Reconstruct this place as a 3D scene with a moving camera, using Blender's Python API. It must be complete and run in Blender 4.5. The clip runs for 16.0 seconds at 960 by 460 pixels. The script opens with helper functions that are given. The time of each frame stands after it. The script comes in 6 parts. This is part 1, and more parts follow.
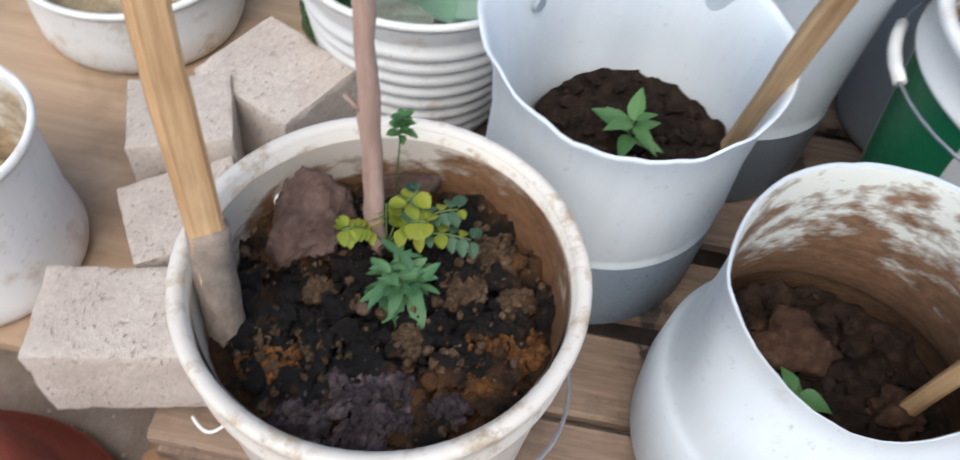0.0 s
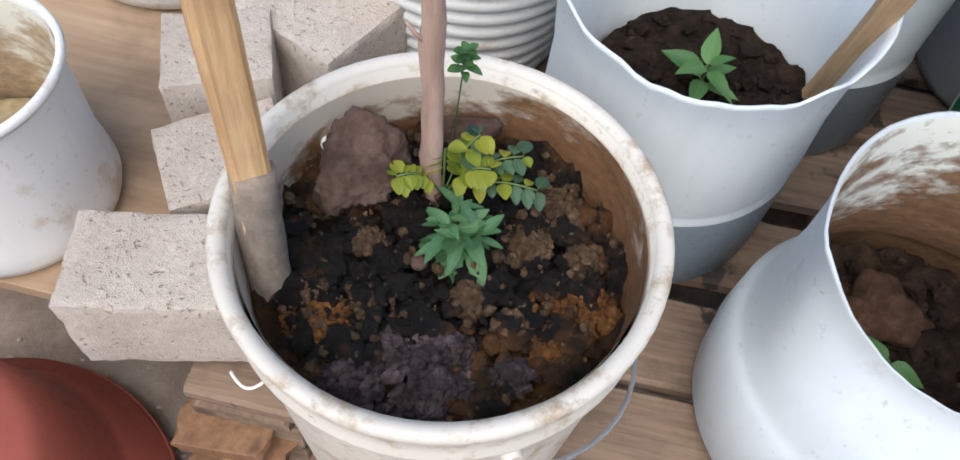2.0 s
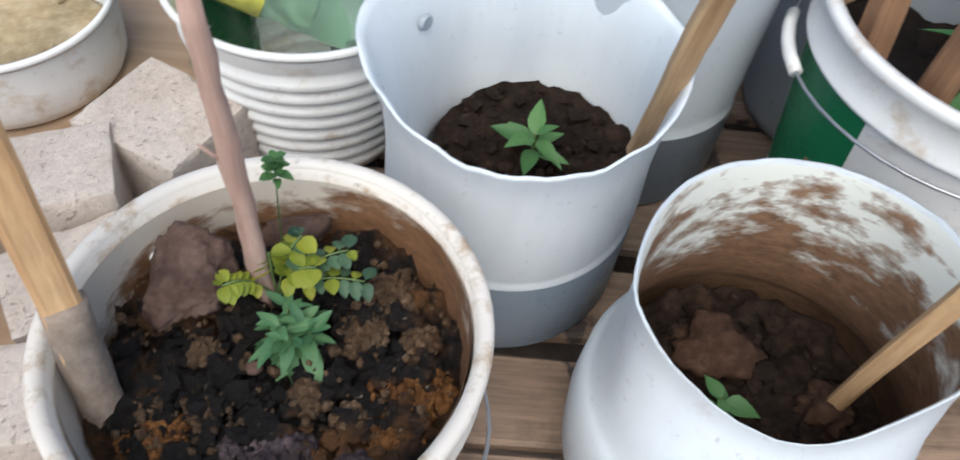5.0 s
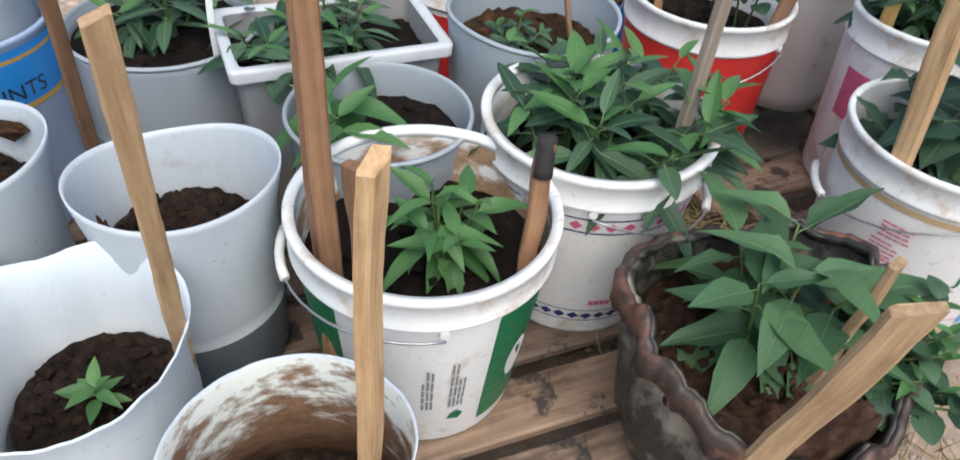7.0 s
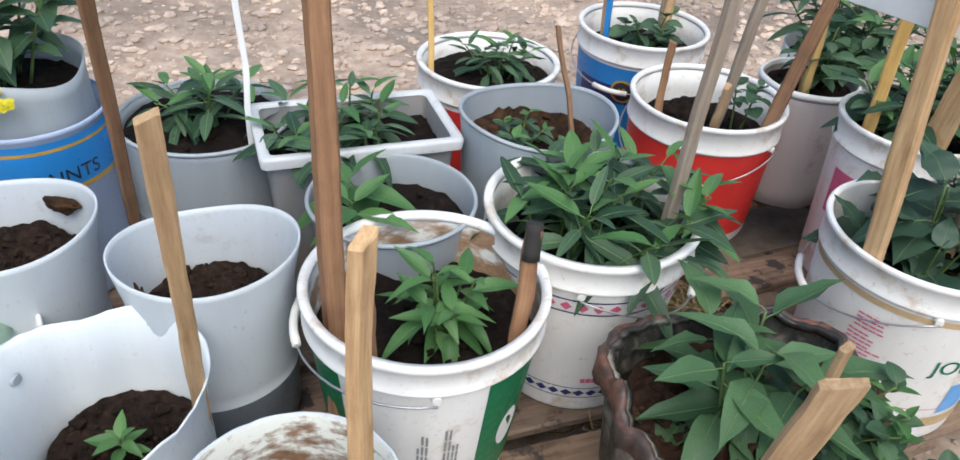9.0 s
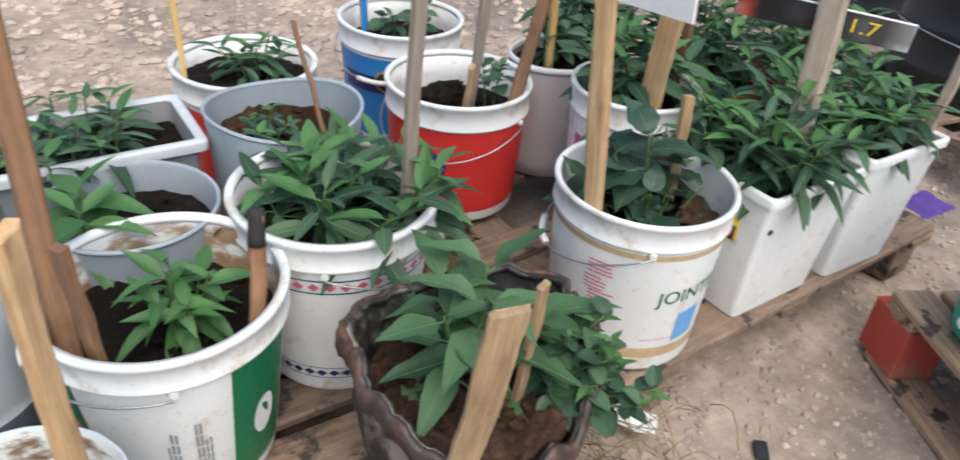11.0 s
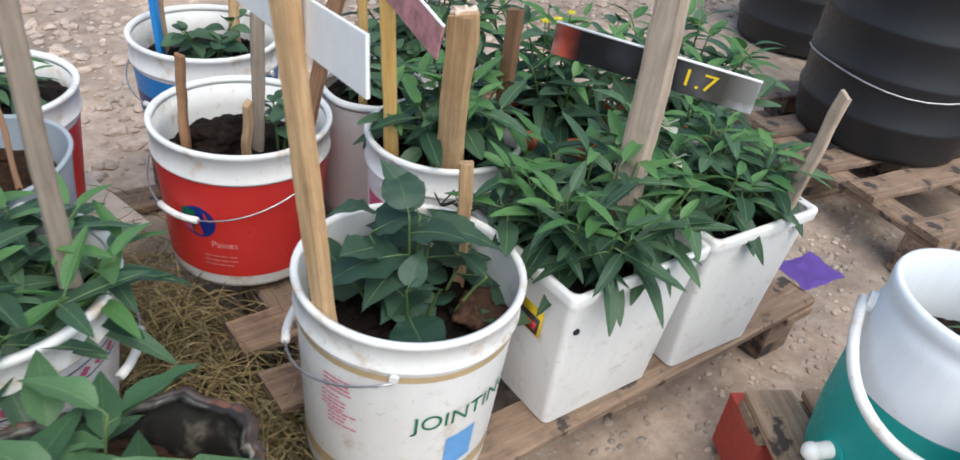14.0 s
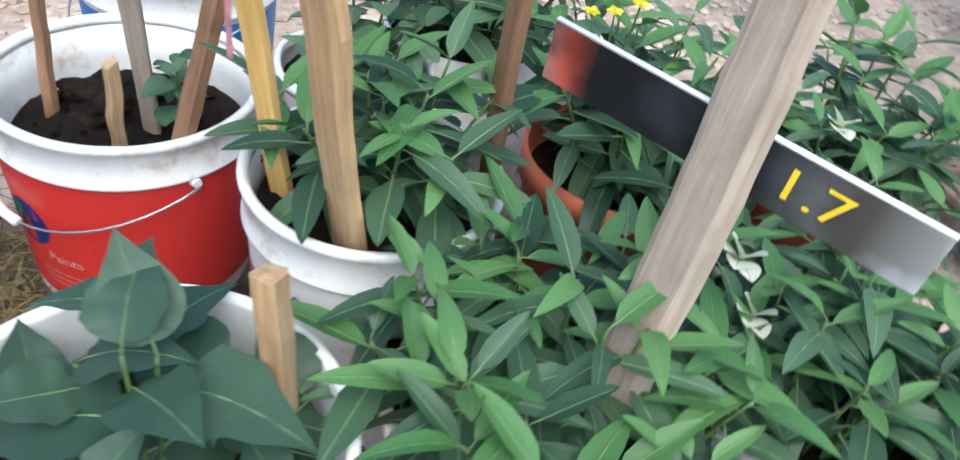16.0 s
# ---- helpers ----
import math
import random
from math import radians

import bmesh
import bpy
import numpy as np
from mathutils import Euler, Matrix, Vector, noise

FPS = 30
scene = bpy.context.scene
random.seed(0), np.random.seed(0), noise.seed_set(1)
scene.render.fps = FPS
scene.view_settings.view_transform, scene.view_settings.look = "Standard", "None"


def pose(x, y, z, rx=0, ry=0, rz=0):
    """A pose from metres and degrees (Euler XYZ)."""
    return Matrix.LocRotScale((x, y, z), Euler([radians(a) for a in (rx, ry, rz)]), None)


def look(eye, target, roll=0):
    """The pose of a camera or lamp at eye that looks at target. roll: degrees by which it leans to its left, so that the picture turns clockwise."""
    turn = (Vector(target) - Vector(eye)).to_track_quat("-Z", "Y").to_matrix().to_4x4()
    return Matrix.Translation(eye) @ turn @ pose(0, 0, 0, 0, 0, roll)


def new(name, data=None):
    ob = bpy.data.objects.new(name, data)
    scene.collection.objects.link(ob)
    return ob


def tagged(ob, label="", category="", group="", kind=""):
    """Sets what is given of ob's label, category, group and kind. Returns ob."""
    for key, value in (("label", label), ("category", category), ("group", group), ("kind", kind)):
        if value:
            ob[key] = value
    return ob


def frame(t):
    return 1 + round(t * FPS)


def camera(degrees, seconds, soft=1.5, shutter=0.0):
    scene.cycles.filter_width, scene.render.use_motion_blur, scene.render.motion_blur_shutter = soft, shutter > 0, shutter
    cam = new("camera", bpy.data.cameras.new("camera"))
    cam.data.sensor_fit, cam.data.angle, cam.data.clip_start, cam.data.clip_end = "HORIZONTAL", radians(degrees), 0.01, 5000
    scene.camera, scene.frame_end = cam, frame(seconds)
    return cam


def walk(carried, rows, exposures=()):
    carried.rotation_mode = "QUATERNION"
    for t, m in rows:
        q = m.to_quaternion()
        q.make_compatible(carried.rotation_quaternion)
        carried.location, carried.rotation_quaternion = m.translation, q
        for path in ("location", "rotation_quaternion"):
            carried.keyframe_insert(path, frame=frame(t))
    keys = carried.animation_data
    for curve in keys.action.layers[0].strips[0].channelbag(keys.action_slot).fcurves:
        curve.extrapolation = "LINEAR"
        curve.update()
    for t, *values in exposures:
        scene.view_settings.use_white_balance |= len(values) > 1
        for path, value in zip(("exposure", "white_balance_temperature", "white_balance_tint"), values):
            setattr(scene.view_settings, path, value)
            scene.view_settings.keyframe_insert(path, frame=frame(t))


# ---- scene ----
cam = camera(62.5, 16.0, soft=1.5, shutter=0.4)

# seconds, eye, and the turns of the camera in degrees
PATH = [
    (0.0, 0.000, 0.000, 0.874, 37.13, -4.79, 0.00),
    (0.5, -0.015, 0.019, 0.845, 34.22, -5.48, 5.14),
    (1.0, -0.023, 0.028, 0.829, 34.20, -4.68, 4.27),
    (1.5, -0.023, 0.029, 0.827, 34.13, -3.83, 3.34),
    (2.0, -0.023, 0.028, 0.828, 33.70, -3.90, 2.02),
    (2.5, -0.023, 0.029, 0.827, 33.30, -2.62, 1.23),
    (3.0, -0.023, 0.028, 0.828, 33.94, -3.19, 0.60),
    (3.2, -0.026, 0.034, 0.833, 33.28, -3.51, 0.43),
    (5.3, 0.044, 0.030, 0.876, 39.08, -4.63, -11.06),
    (5.5, 0.042, 0.039, 0.911, 38.95, -6.33, -16.92),
    (6.0, 0.075, 0.043, 0.974, 40.22, -8.50, -30.91),
    (6.5, 0.196, -0.051, 1.047, 44.57, -4.66, -33.07),
    (7.0, 0.236, -0.135, 1.101, 48.82, -4.03, -31.09),
    (7.5, 0.232, -0.191, 1.140, 51.64, -4.07, -29.70),
    (8.0, 0.242, -0.224, 1.150, 53.90, -3.43, -28.38),
    (8.2, 0.227, -0.225, 1.157, 54.68, -3.69, -27.86),
    (10.3, 0.276, -0.312, 1.165, 55.40, -4.09, -30.95),
    (10.5, 0.296, -0.335, 1.167, 55.97, -3.65, -34.08),
    (11.0, 0.331, -0.374, 1.168, 56.19, -4.35, -41.30),
    (11.5, 0.385, -0.398, 1.167, 55.69, -4.17, -46.10),
    (12.0, 0.463, -0.374, 1.156, 54.08, -4.33, -49.88),
    (12.5, 0.533, -0.343, 1.178, 54.28, -3.81, -53.66),
    (13.0, 0.578, -0.330, 1.179, 56.19, -3.30, -55.28),
    (13.5, 0.672, -0.339, 1.162, 56.05, -2.87, -50.76),
    (14.0, 0.822, -0.357, 1.159, 55.62, -6.77, -41.97),
    (14.5, 0.976, -0.307, 1.145, 53.46, -5.28, -39.85),
    (15.0, 1.150, -0.208, 1.101, 51.85, -4.64, -40.00),
    (15.2, 1.204, -0.175, 1.104, 50.76, -4.43, -38.41),
    (15.6, 1.309, -0.109, 1.060, 49.32, -5.49, -31.23),
    (16.0, 1.417, -0.071, 1.007, 50.12, -9.15, -24.10),
]
walk(cam, [(t, pose(x, y, z, a, b, c)) for t, x, y, z, a, b, c in PATH],
     exposures=[(0.0, 0.40, 6450, 8), (3.0, 0.42, 6450, 8), (5.5, 0.42, 6450, 7), (6.5, 0.50, 6500, 8), (11.0, 0.50, 6500, 7), (11.5, 0.60, 6450, 7), (12.5, 0.62, 6450, 7), (14.0, 0.50, 6450, 6), (14.5, 0.62, 6450, 6), (15.0, 0.70, 6400, 5), (15.5, 0.86, 6400, 5), (16.0, 0.97, 6050, 5)])

# ------------------------------------------------ light: soft open shade under a bright hazy sky
world = bpy.data.worlds.new("sky")
scene.world = world
world.use_nodes = True
wn = world.node_tree.nodes
sky = wn.new("ShaderNodeTexSky")
sky.sky_type = "NISHITA"
sky.sun_disc = False
sky.sun_elevation = radians(58)
sky.sun_rotation = radians(200)
sky.air_density, sky.dust_density, sky.ozone_density = 1.0, 2.0, 1.5
world.node_tree.links.new(sky.outputs[0], wn["Background"].inputs[0])
wn["Background"].inputs[1].default_value = 0.15
sun_data = bpy.data.lights.new("sun", "SUN")
sun_data.energy, sun_data.angle, sun_data.color = 2.1, radians(60), (1.0, 0.965, 0.90)
sun = new("sun", sun_data)
sun.matrix_world = look((0, 0, 8), (1.7, 4.7, 0))


# ------------------------------------------------ materials
def mat_base(name, rough=0.6, metal=0.0):
    m = bpy.data.materials.new(name)
    m.use_nodes = True
    b = m.node_tree.nodes["Principled BSDF"]
    b.inputs["Roughness"].default_value, b.inputs["Metallic"].default_value = rough, metal
    return m, m.node_tree.nodes, m.node_tree.links, b


def noise_tex(n, l, scale, detail=6.0, rough=0.6, coord="Object", stretch=None, seed=0.0):
    tc = n.new("ShaderNodeTexCoord")
    mp = n.new("ShaderNodeMapping")
    mp.inputs["Location"].default_value = (seed, seed * 0.7, seed * 1.3)
    if stretch:
        mp.inputs["Scale"].default_value = stretch
    l.new(tc.outputs[coord], mp.inputs[0])
    t = n.new("ShaderNodeTexNoise")
    t.inputs["Scale"].default_value, t.inputs["Detail"].default_value, t.inputs["Roughness"].default_value = scale, detail, rough
    l.new(mp.outputs[0], t.inputs[0])
    return t


def ramp(n, l, src, stops):
    r = n.new("ShaderNodeValToRGB")
    e = r.color_ramp.elements
    e[0].position, e[0].color = stops[0][0], (*stops[0][1], 1)
    e[1].position, e[1].color = stops[-1][0], (*stops[-1][1], 1)
    for p, c in stops[1:-1]:
        k = e.new(p)
        k.color = (*c, 1)
    l.new(src, r.inputs[0])
    return r


def mixc(n, l, fac, a, b, mode="MIX"):
    x = n.new("ShaderNodeMix")
    x.data_type, x.blend_type = "RGBA", mode
    if isinstance(fac, float):
        x.inputs[0].default_value = fac
    else:
        l.new(fac, x.inputs[0])
    for i, v in ((6, a), (7, b)):
        if isinstance(v, tuple):
            x.inputs[i].default_value = (*v, 1)
        else:
            l.new(v, x.inputs[i])
    return x.outputs[2]


def bump(n, l, b, src, strength, dist=0.002):
    k = n.new("ShaderNodeBump")
    k.inputs["Strength"].default_value, k.inputs["Distance"].default_value = strength, dist
    l.new(src, k.inputs["Height"])
    l.new(k.outputs[0], b.inputs["Normal"])


def plastic(name, col, dirt=(0.32, 0.22, 0.13), amount=0.5, scale=9.0, rough=0.42, seed=0.0, clear=0.0):
    """Weathered plastic: broad stains, fine specks and scuffs over one colour."""
    m, n, l, b = mat_base(name, rough)
    big = noise_tex(n, l, scale, 8, 0.68, seed=seed)
    lim = 0.72 - 0.2 * amount
    f1 = ramp(n, l, big.outputs[0], [(lim, (0, 0, 0)), (lim + 0.13, (1, 1, 1))])
    fine = noise_tex(n, l, 85, 4, 0.7, seed=seed + 3)
    f2 = ramp(n, l, fine.outputs[0], [(0.62, (0, 0, 0)), (0.74, (0.5 * amount + 0.1,) * 3)])
    soft = noise_tex(n, l, 3.5, 3, 0.5, seed=seed + 5)
    run = noise_tex(n, l, 1.0, 5, 0.6, stretch=(38, 38, 5), seed=seed + 9)
    blend = n.new("ShaderNodeMath")
    blend.operation = "MULTIPLY_ADD"
    blend.inputs[1].default_value = 0.45
    l.new(run.outputs[0], blend.inputs[0])
    l.new(soft.outputs[0], blend.inputs[2])
    tone = ramp(n, l, blend.outputs[0], [(0.5, tuple(c * 0.88 for c in col)), (0.82, col)])
    mult = n.new("ShaderNodeMath")
    mult.operation = "MULTIPLY"
    mult.inputs[1].default_value = 0.35 + 0.6 * amount
    l.new(f1.outputs[0], mult.inputs[0])
    c1 = mixc(n, l, mult.outputs[0], tone.outputs[0], dirt)
    c2 = mixc(n, l, f2.outputs[0], c1, tuple(c * 0.6 for c in dirt))
    l.new(c2, b.inputs["Base Color"])
    rr = ramp(n, l, fine.outputs[0], [(0.3, (rough - 0.1,) * 3), (0.7, (rough + 0.2,) * 3)])
    l.new(rr.outputs[0], b.inputs["Roughness"])
    bump(n, l, b, big.outputs[0], 0.25, 0.0015)
    if clear:
        tr = n.new("ShaderNodeBsdfTranslucent")
        l.new(c2, tr.inputs[0])
        mx = n.new("ShaderNodeMixShader")
        mx.inputs[0].default_value = clear
        l.new(b.outputs[0], mx.inputs[1])
        l.new(tr.outputs[0], mx.inputs[2])
        l.new(mx.outputs[0], n["Material Output"].inputs[0])
    return m


def smeared(name, col, mud, z0, z1, side=0.0):
    """Plastic wall with wiped, streaky mud that is thickest at the old soil line and breaks up above it."""
    m, n, l, b = mat_base(name, 0.6)
    tc = n.new("ShaderNodeTexCoord")
    sx = n.new("ShaderNodeSeparateXYZ")
    l.new(tc.outputs["Object"], sx.inputs[0])
    lev = n.new("ShaderNodeMapRange")
    lev.inputs["From Min"].default_value, lev.inputs["From Max"].default_value = z0, z1
    lev.inputs["To Min"].default_value, lev.inputs["To Max"].default_value = 0.30, -0.10
    l.new(sx.outputs[2], lev.inputs[0])
    wipe = noise_tex(n, l, 1.0, 7, 0.62, stretch=(17, 17, 34), seed=3)
    fine = noise_tex(n, l, 1.0, 8, 0.75, stretch=(60, 60, 140), seed=7)
    def add(p, q, k):
        a = n.new("ShaderNodeMath")
        a.operation = "MULTIPLY_ADD"
        l.new(q, a.inputs[0])
        a.inputs[1].default_value = k
        l.new(p, a.inputs[2])
        return a.outputs[0]
    f = add(add(lev.outputs[0], wipe.outputs[0], 1.0), fine.outputs[0], 0.28)
    if side:
        f = add(f, sx.outputs[0], side)
    k = ramp(n, l, f, [(0.66, (0, 0, 0)), (0.72, (0.55, 0.55, 0.55)), (0.80, (1, 1, 1))])
    tone = ramp(n, l, fine.outputs[0], [(0.3, tuple(v * 0.6 for v in mud)), (0.7, tuple(v * 1.7 for v in mud))])
    l.new(mixc(n, l, k.outputs[0], col, tone.outputs[0]), b.inputs["Base Color"])
    bump(n, l, b, f, 0.5, 0.002)
    return m


def wood(name, dark, light, scale=1.0, rough=0.75, grime=0.3, axis=2, blots=False):
    """Sawn timber: streaks along one axis, grime, knots, per-object tone."""
    m, n, l, b = mat_base(name, rough)
    st = [95.0 * scale] * 3
    st[axis] = 6.0 * scale
    g = noise_tex(n, l, 1.0, 9, 0.7, stretch=tuple(st))
    c = ramp(n, l, g.outputs[0], [(0.28, dark), (0.5, tuple((a + d) / 2 for a, d in zip(dark, light))), (0.72, light)])
    big = noise_tex(n, l, 14 * scale, 6, 0.65, seed=4)
    f = ramp(n, l, big.outputs[0], [(0.5, (0, 0, 0)), (0.7, (grime,) * 3)])
    c2 = mixc(n, l, f.outputs[0], c.outputs[0], tuple(d * 0.35 for d in dark))
    stk = [26.0 * scale] * 3
    stk[axis] = 9.0 * scale
    kn = noise_tex(n, l, 1.0, 2, 0.4, stretch=tuple(stk), seed=11)
    kf = ramp(n, l, kn.outputs[0], [(0.66, (0, 0, 0)), (0.76, (0.7, 0.7, 0.7))])
    c2 = mixc(n, l, kf.outputs[0], c2, tuple(d * 0.55 for d in dark))
    if blots:
        bl = noise_tex(n, l, 11, 5, 0.6, seed=8)
        bf = ramp(n, l, bl.outputs[0], [(0.60, (0, 0, 0)), (0.64, (0.85, 0.85, 0.85))])
        c2 = mixc(n, l, bf.outputs[0], c2, (0.022, 0.022, 0.025))
    oi = n.new("ShaderNodeObjectInfo")
    tone = ramp(n, l, oi.outputs["Random"], [(0.0, (0.72, 0.72, 0.74)), (1.0, (1.1, 1.05, 1.0))])
    c3 = mixc(n, l, 1.0, c2, tone.outputs[0], "MULTIPLY")
    l.new(c3, b.inputs["Base Color"])
    bump(n, l, b, g.outputs[0], 0.5, 0.002)
    return m


def earth(name, cols, scale=30.0, rough=0.95, strength=0.9, dist=0.006):
    m, n, l, b = mat_base(name, rough)
    a = noise_tex(n, l, scale, 10, 0.72)
    c = ramp(n, l, a.outputs[0], [(0.25, cols[0]), (0.5, cols[1]), (0.75, cols[2])])
    big = noise_tex(n, l, scale / 7, 5, 0.6, seed=9)
    f = ramp(n, l, big.outputs[0], [(0.4, (0.6, 0.6, 0.6)), (0.65, (1.15, 1.1, 1.05))])
    c2 = mixc(n, l, 1.0, c.outputs[0], f.outputs[0], "MULTIPLY")
    l.new(c2, b.inputs["Base Color"])
    bump(n, l, b, a.outputs[0], strength, dist)
    b.inputs["Specular IOR Level"].default_value = 0.2
    return m


def patchy_earth(name, black, rust, grey):
    """Wet soil: black ground with rusty and greyish patches, crumbly relief, damp gloss."""
    m, n, l, b = mat_base(name, 0.6)
    a = noise_tex(n, l, 75, 10, 0.75)
    big = noise_tex(n, l, 15, 6, 0.65, seed=2.3)
    tc = n.new("ShaderNodeTexCoord")
    ln = n.new("ShaderNodeVectorMath")
    ln.operation = "LENGTH"
    sc = n.new("ShaderNodeVectorMath")
    sc.operation = "MULTIPLY"
    sc.inputs[1].default_value = (1.0, 1.0, 0.0)
    l.new(tc.outputs["Object"], sc.inputs[0])
    l.new(sc.outputs[0], ln.inputs[0])
    crust = n.new("ShaderNodeMath")
    crust.operation = "MULTIPLY_ADD"
    crust.inputs[1].default_value = 1.5
    l.new(ln.outputs["Value"], crust.inputs[0])
    l.new(big.outputs[0], crust.inputs[2])
    f = ramp(n, l, crust.outputs[0], [(0.62, (0, 0, 0)), (0.74, (1, 1, 1))])
    c0 = ramp(n, l, a.outputs[0], [(0.3, tuple(v * 0.35 for v in black)), (0.72, tuple(v * 2.2 for v in black))])
    c1 = ramp(n, l, a.outputs[0], [(0.3, tuple(v * 0.25 for v in rust)), (0.7, rust)])
    c = mixc(n, l, f.outputs[0], c0.outputs[0], c1.outputs[0])
    sp = noise_tex(n, l, 160, 3, 0.6, seed=6)
    g = ramp(n, l, sp.outputs[0], [(0.66, (0, 0, 0)), (0.74, (0.8, 0.8, 0.8))])
    l.new(mixc(n, l, g.outputs[0], c, grey), b.inputs["Base Color"])
    rr = ramp(n, l, big.outputs[0], [(0.35, (0.38,) * 3), (0.6, (0.9,) * 3)])
    l.new(rr.outputs[0], b.inputs["Roughness"])
    bump(n, l, b, a.outputs[0], 1.0, 0.006)
    b.inputs["Specular IOR Level"].default_value = 0.3
    return m


def pitted(name, low, high, hole):
    """Cast block: pale, sandy grain, scattered small holes and faint stains."""
    m, n, l, b = mat_base(name, 0.95)
    grain = noise_tex(n, l, 140, 8, 0.75)
    stain = noise_tex(n, l, 17, 5, 0.6, seed=4)
    c = ramp(n, l, stain.outputs[0], [(0.35, low), (0.65, high)])
    g = ramp(n, l, grain.outputs[0], [(0.3, (0.80, 0.79, 0.78)), (0.7, (1.08, 1.07, 1.06))])
    c1 = mixc(n, l, 1.0, c.outputs[0], g.outputs[0], "MULTIPLY")
    pit = noise_tex(n, l, 190, 2, 0.4, seed=8)
    f = ramp(n, l, pit.outputs[0], [(0.62, (0, 0, 0)), (0.74, (1, 1, 1))])
    l.new(mixc(n, l, f.outputs[0], c1, hole), b.inputs["Base Color"])
    hgt = mixc(n, l, f.outputs[0], grain.outputs[0], (0.0, 0.0, 0.0))
    bump(n, l, b, hgt, 0.9, 0.004)
    return m


def foliage(name, dark, light, rough=0.5, clear=0.25):
    """Leaf: tone differs leaf by leaf, mottled, a little light through the blade."""
    m, n, l, b = mat_base(name, rough)
    oi = n.new("ShaderNodeObjectInfo")
    c = ramp(n, l, oi.outputs["Random"], [(0.0, dark), (0.55, tuple((p + q) / 2 for p, q in zip(dark, light))), (1.0, light)])
    a = noise_tex(n, l, 60, 5, 0.6)
    f = ramp(n, l, a.outputs[0], [(0.3, (0.72, 0.75, 0.7)), (0.7, (1.15, 1.12, 1.1))])
    c2 = mixc(n, l, 1.0, c.outputs[0], f.outputs[0], "MULTIPLY")
    l.new(c2, b.inputs["Base Color"])
    bump(n, l, b, a.outputs[0], 0.25, 0.001)
    tr = n.new("ShaderNodeBsdfTranslucent")
    l.new(mixc(n, l, 1.0, c2, (0.88, 1.12, 0.62), "MULTIPLY"), tr.inputs[0])
    b.inputs["Specular IOR Level"].default_value = 0.35
    mx = n.new("ShaderNodeMixShader")
    mx.inputs[0].default_value = clear
    l.new(b.outputs[0], mx.inputs[1])
    l.new(tr.outputs[0], mx.inputs[2])
    l.new(mx.outputs[0], n["Material Output"].inputs[0])
    return m


def plain(name, col, rough=0.5, metal=0.0, vary=0.15):
    m, n, l, b = mat_base(name, rough, metal)
    a = noise_tex(n, l, 40, 6, 0.65)
    c = ramp(n, l, a.outputs[0], [(0.3, tuple(v * (1 - vary) for v in col)), (0.7, tuple(min(1, v * (1 + vary)) for v in col))])
    l.new(c.outputs[0], b.inputs["Base Color"])
    bump(n, l, b, a.outputs[0], 0.15, 0.001)
    return m


WHITE = plastic("white_plastic", (0.81, 0.80, 0.775), dirt=(0.55, 0.45, 0.35), amount=0.88, scale=16, seed=1)
OFFWHITE = plastic("stained_white_plastic", (0.66, 0.61, 0.545), dirt=(0.40, 0.30, 0.20), amount=1.0, scale=34, seed=2)
MUDDY = smeared("mud_smeared_plastic", (0.72, 0.73, 0.67), (0.175, 0.098, 0.056), 0.135, 0.305)
JUG = plastic("milky_plastic", (0.82, 0.865, 0.89), amount=0.22, rough=0.35, seed=4, clear=0.16)
DULLJUG = plastic("dusty_milky_plastic", (0.63, 0.675, 0.71), dirt=(0.36, 0.30, 0.25), amount=0.5, rough=0.42, seed=5, clear=0.1)
GREYJUG = plastic("grey_milky_plastic", (0.50, 0.55, 0.59), amount=0.3, rough=0.4, seed=6, clear=0.3)
GREYLIP = plastic("pale_grey_lip", (0.60, 0.61, 0.62), amount=0.5, rough=0.5, seed=9)
GREYTUB = plastic("grey_tub_plastic", (0.26, 0.265, 0.27), amount=0.8, rough=0.5, seed=8)
BIN = plastic("scuffed_white_bin", (0.80, 0.79, 0.77), dirt=(0.58, 0.52, 0.46), amount=0.75, scale=22, seed=11)
RED = plastic("red_print", (0.62, 0.035, 0.03), dirt=(0.5, 0.3, 0.28), amount=0.2, seed=12, rough=0.35)
BLUE = plastic("blue_print", (0.02, 0.21, 0.55), dirt=(0.4, 0.4, 0.4), amount=0.2, seed=13, rough=0.35)
NAVY = plain("navy_ink", (0.02, 0.03, 0.14), 0.4)
GREEN = plastic("green_print", (0.008, 0.16, 0.065), dirt=(0.5, 0.5, 0.45), amount=0.15, seed=14, rough=0.35)
PINK = plain("pink_ink", (0.60, 0.12, 0.22), 0.5)
INK = plain("grey_ink", (0.22, 0.24, 0.25), 0.6)
BLACKINK = plain("black_ink", (0.02, 0.02, 0.025), 0.45)
SKYBLUE = plain("light_blue_ink", (0.13, 0.35, 0.68), 0.45)
GOLD = plain("gold_ink", (0.45, 0.27, 0.05), 0.4)
YELLOW = plain("yellow_ink", (0.78, 0.55, 0.02), 0.5)
TAPE = plain("tan_band", (0.50, 0.36, 0.20), 0.55)
TEAL = plastic("teal_plastic", (0.0, 0.36, 0.33), dirt=(0.16, 0.28, 0.25), amount=0.15, seed=15, rough=0.38)
BLACKPL = plastic("black_plastic", (0.016, 0.017, 0.02), dirt=(0.12, 0.11, 0.10), amount=0.2, seed=16, rough=0.45)
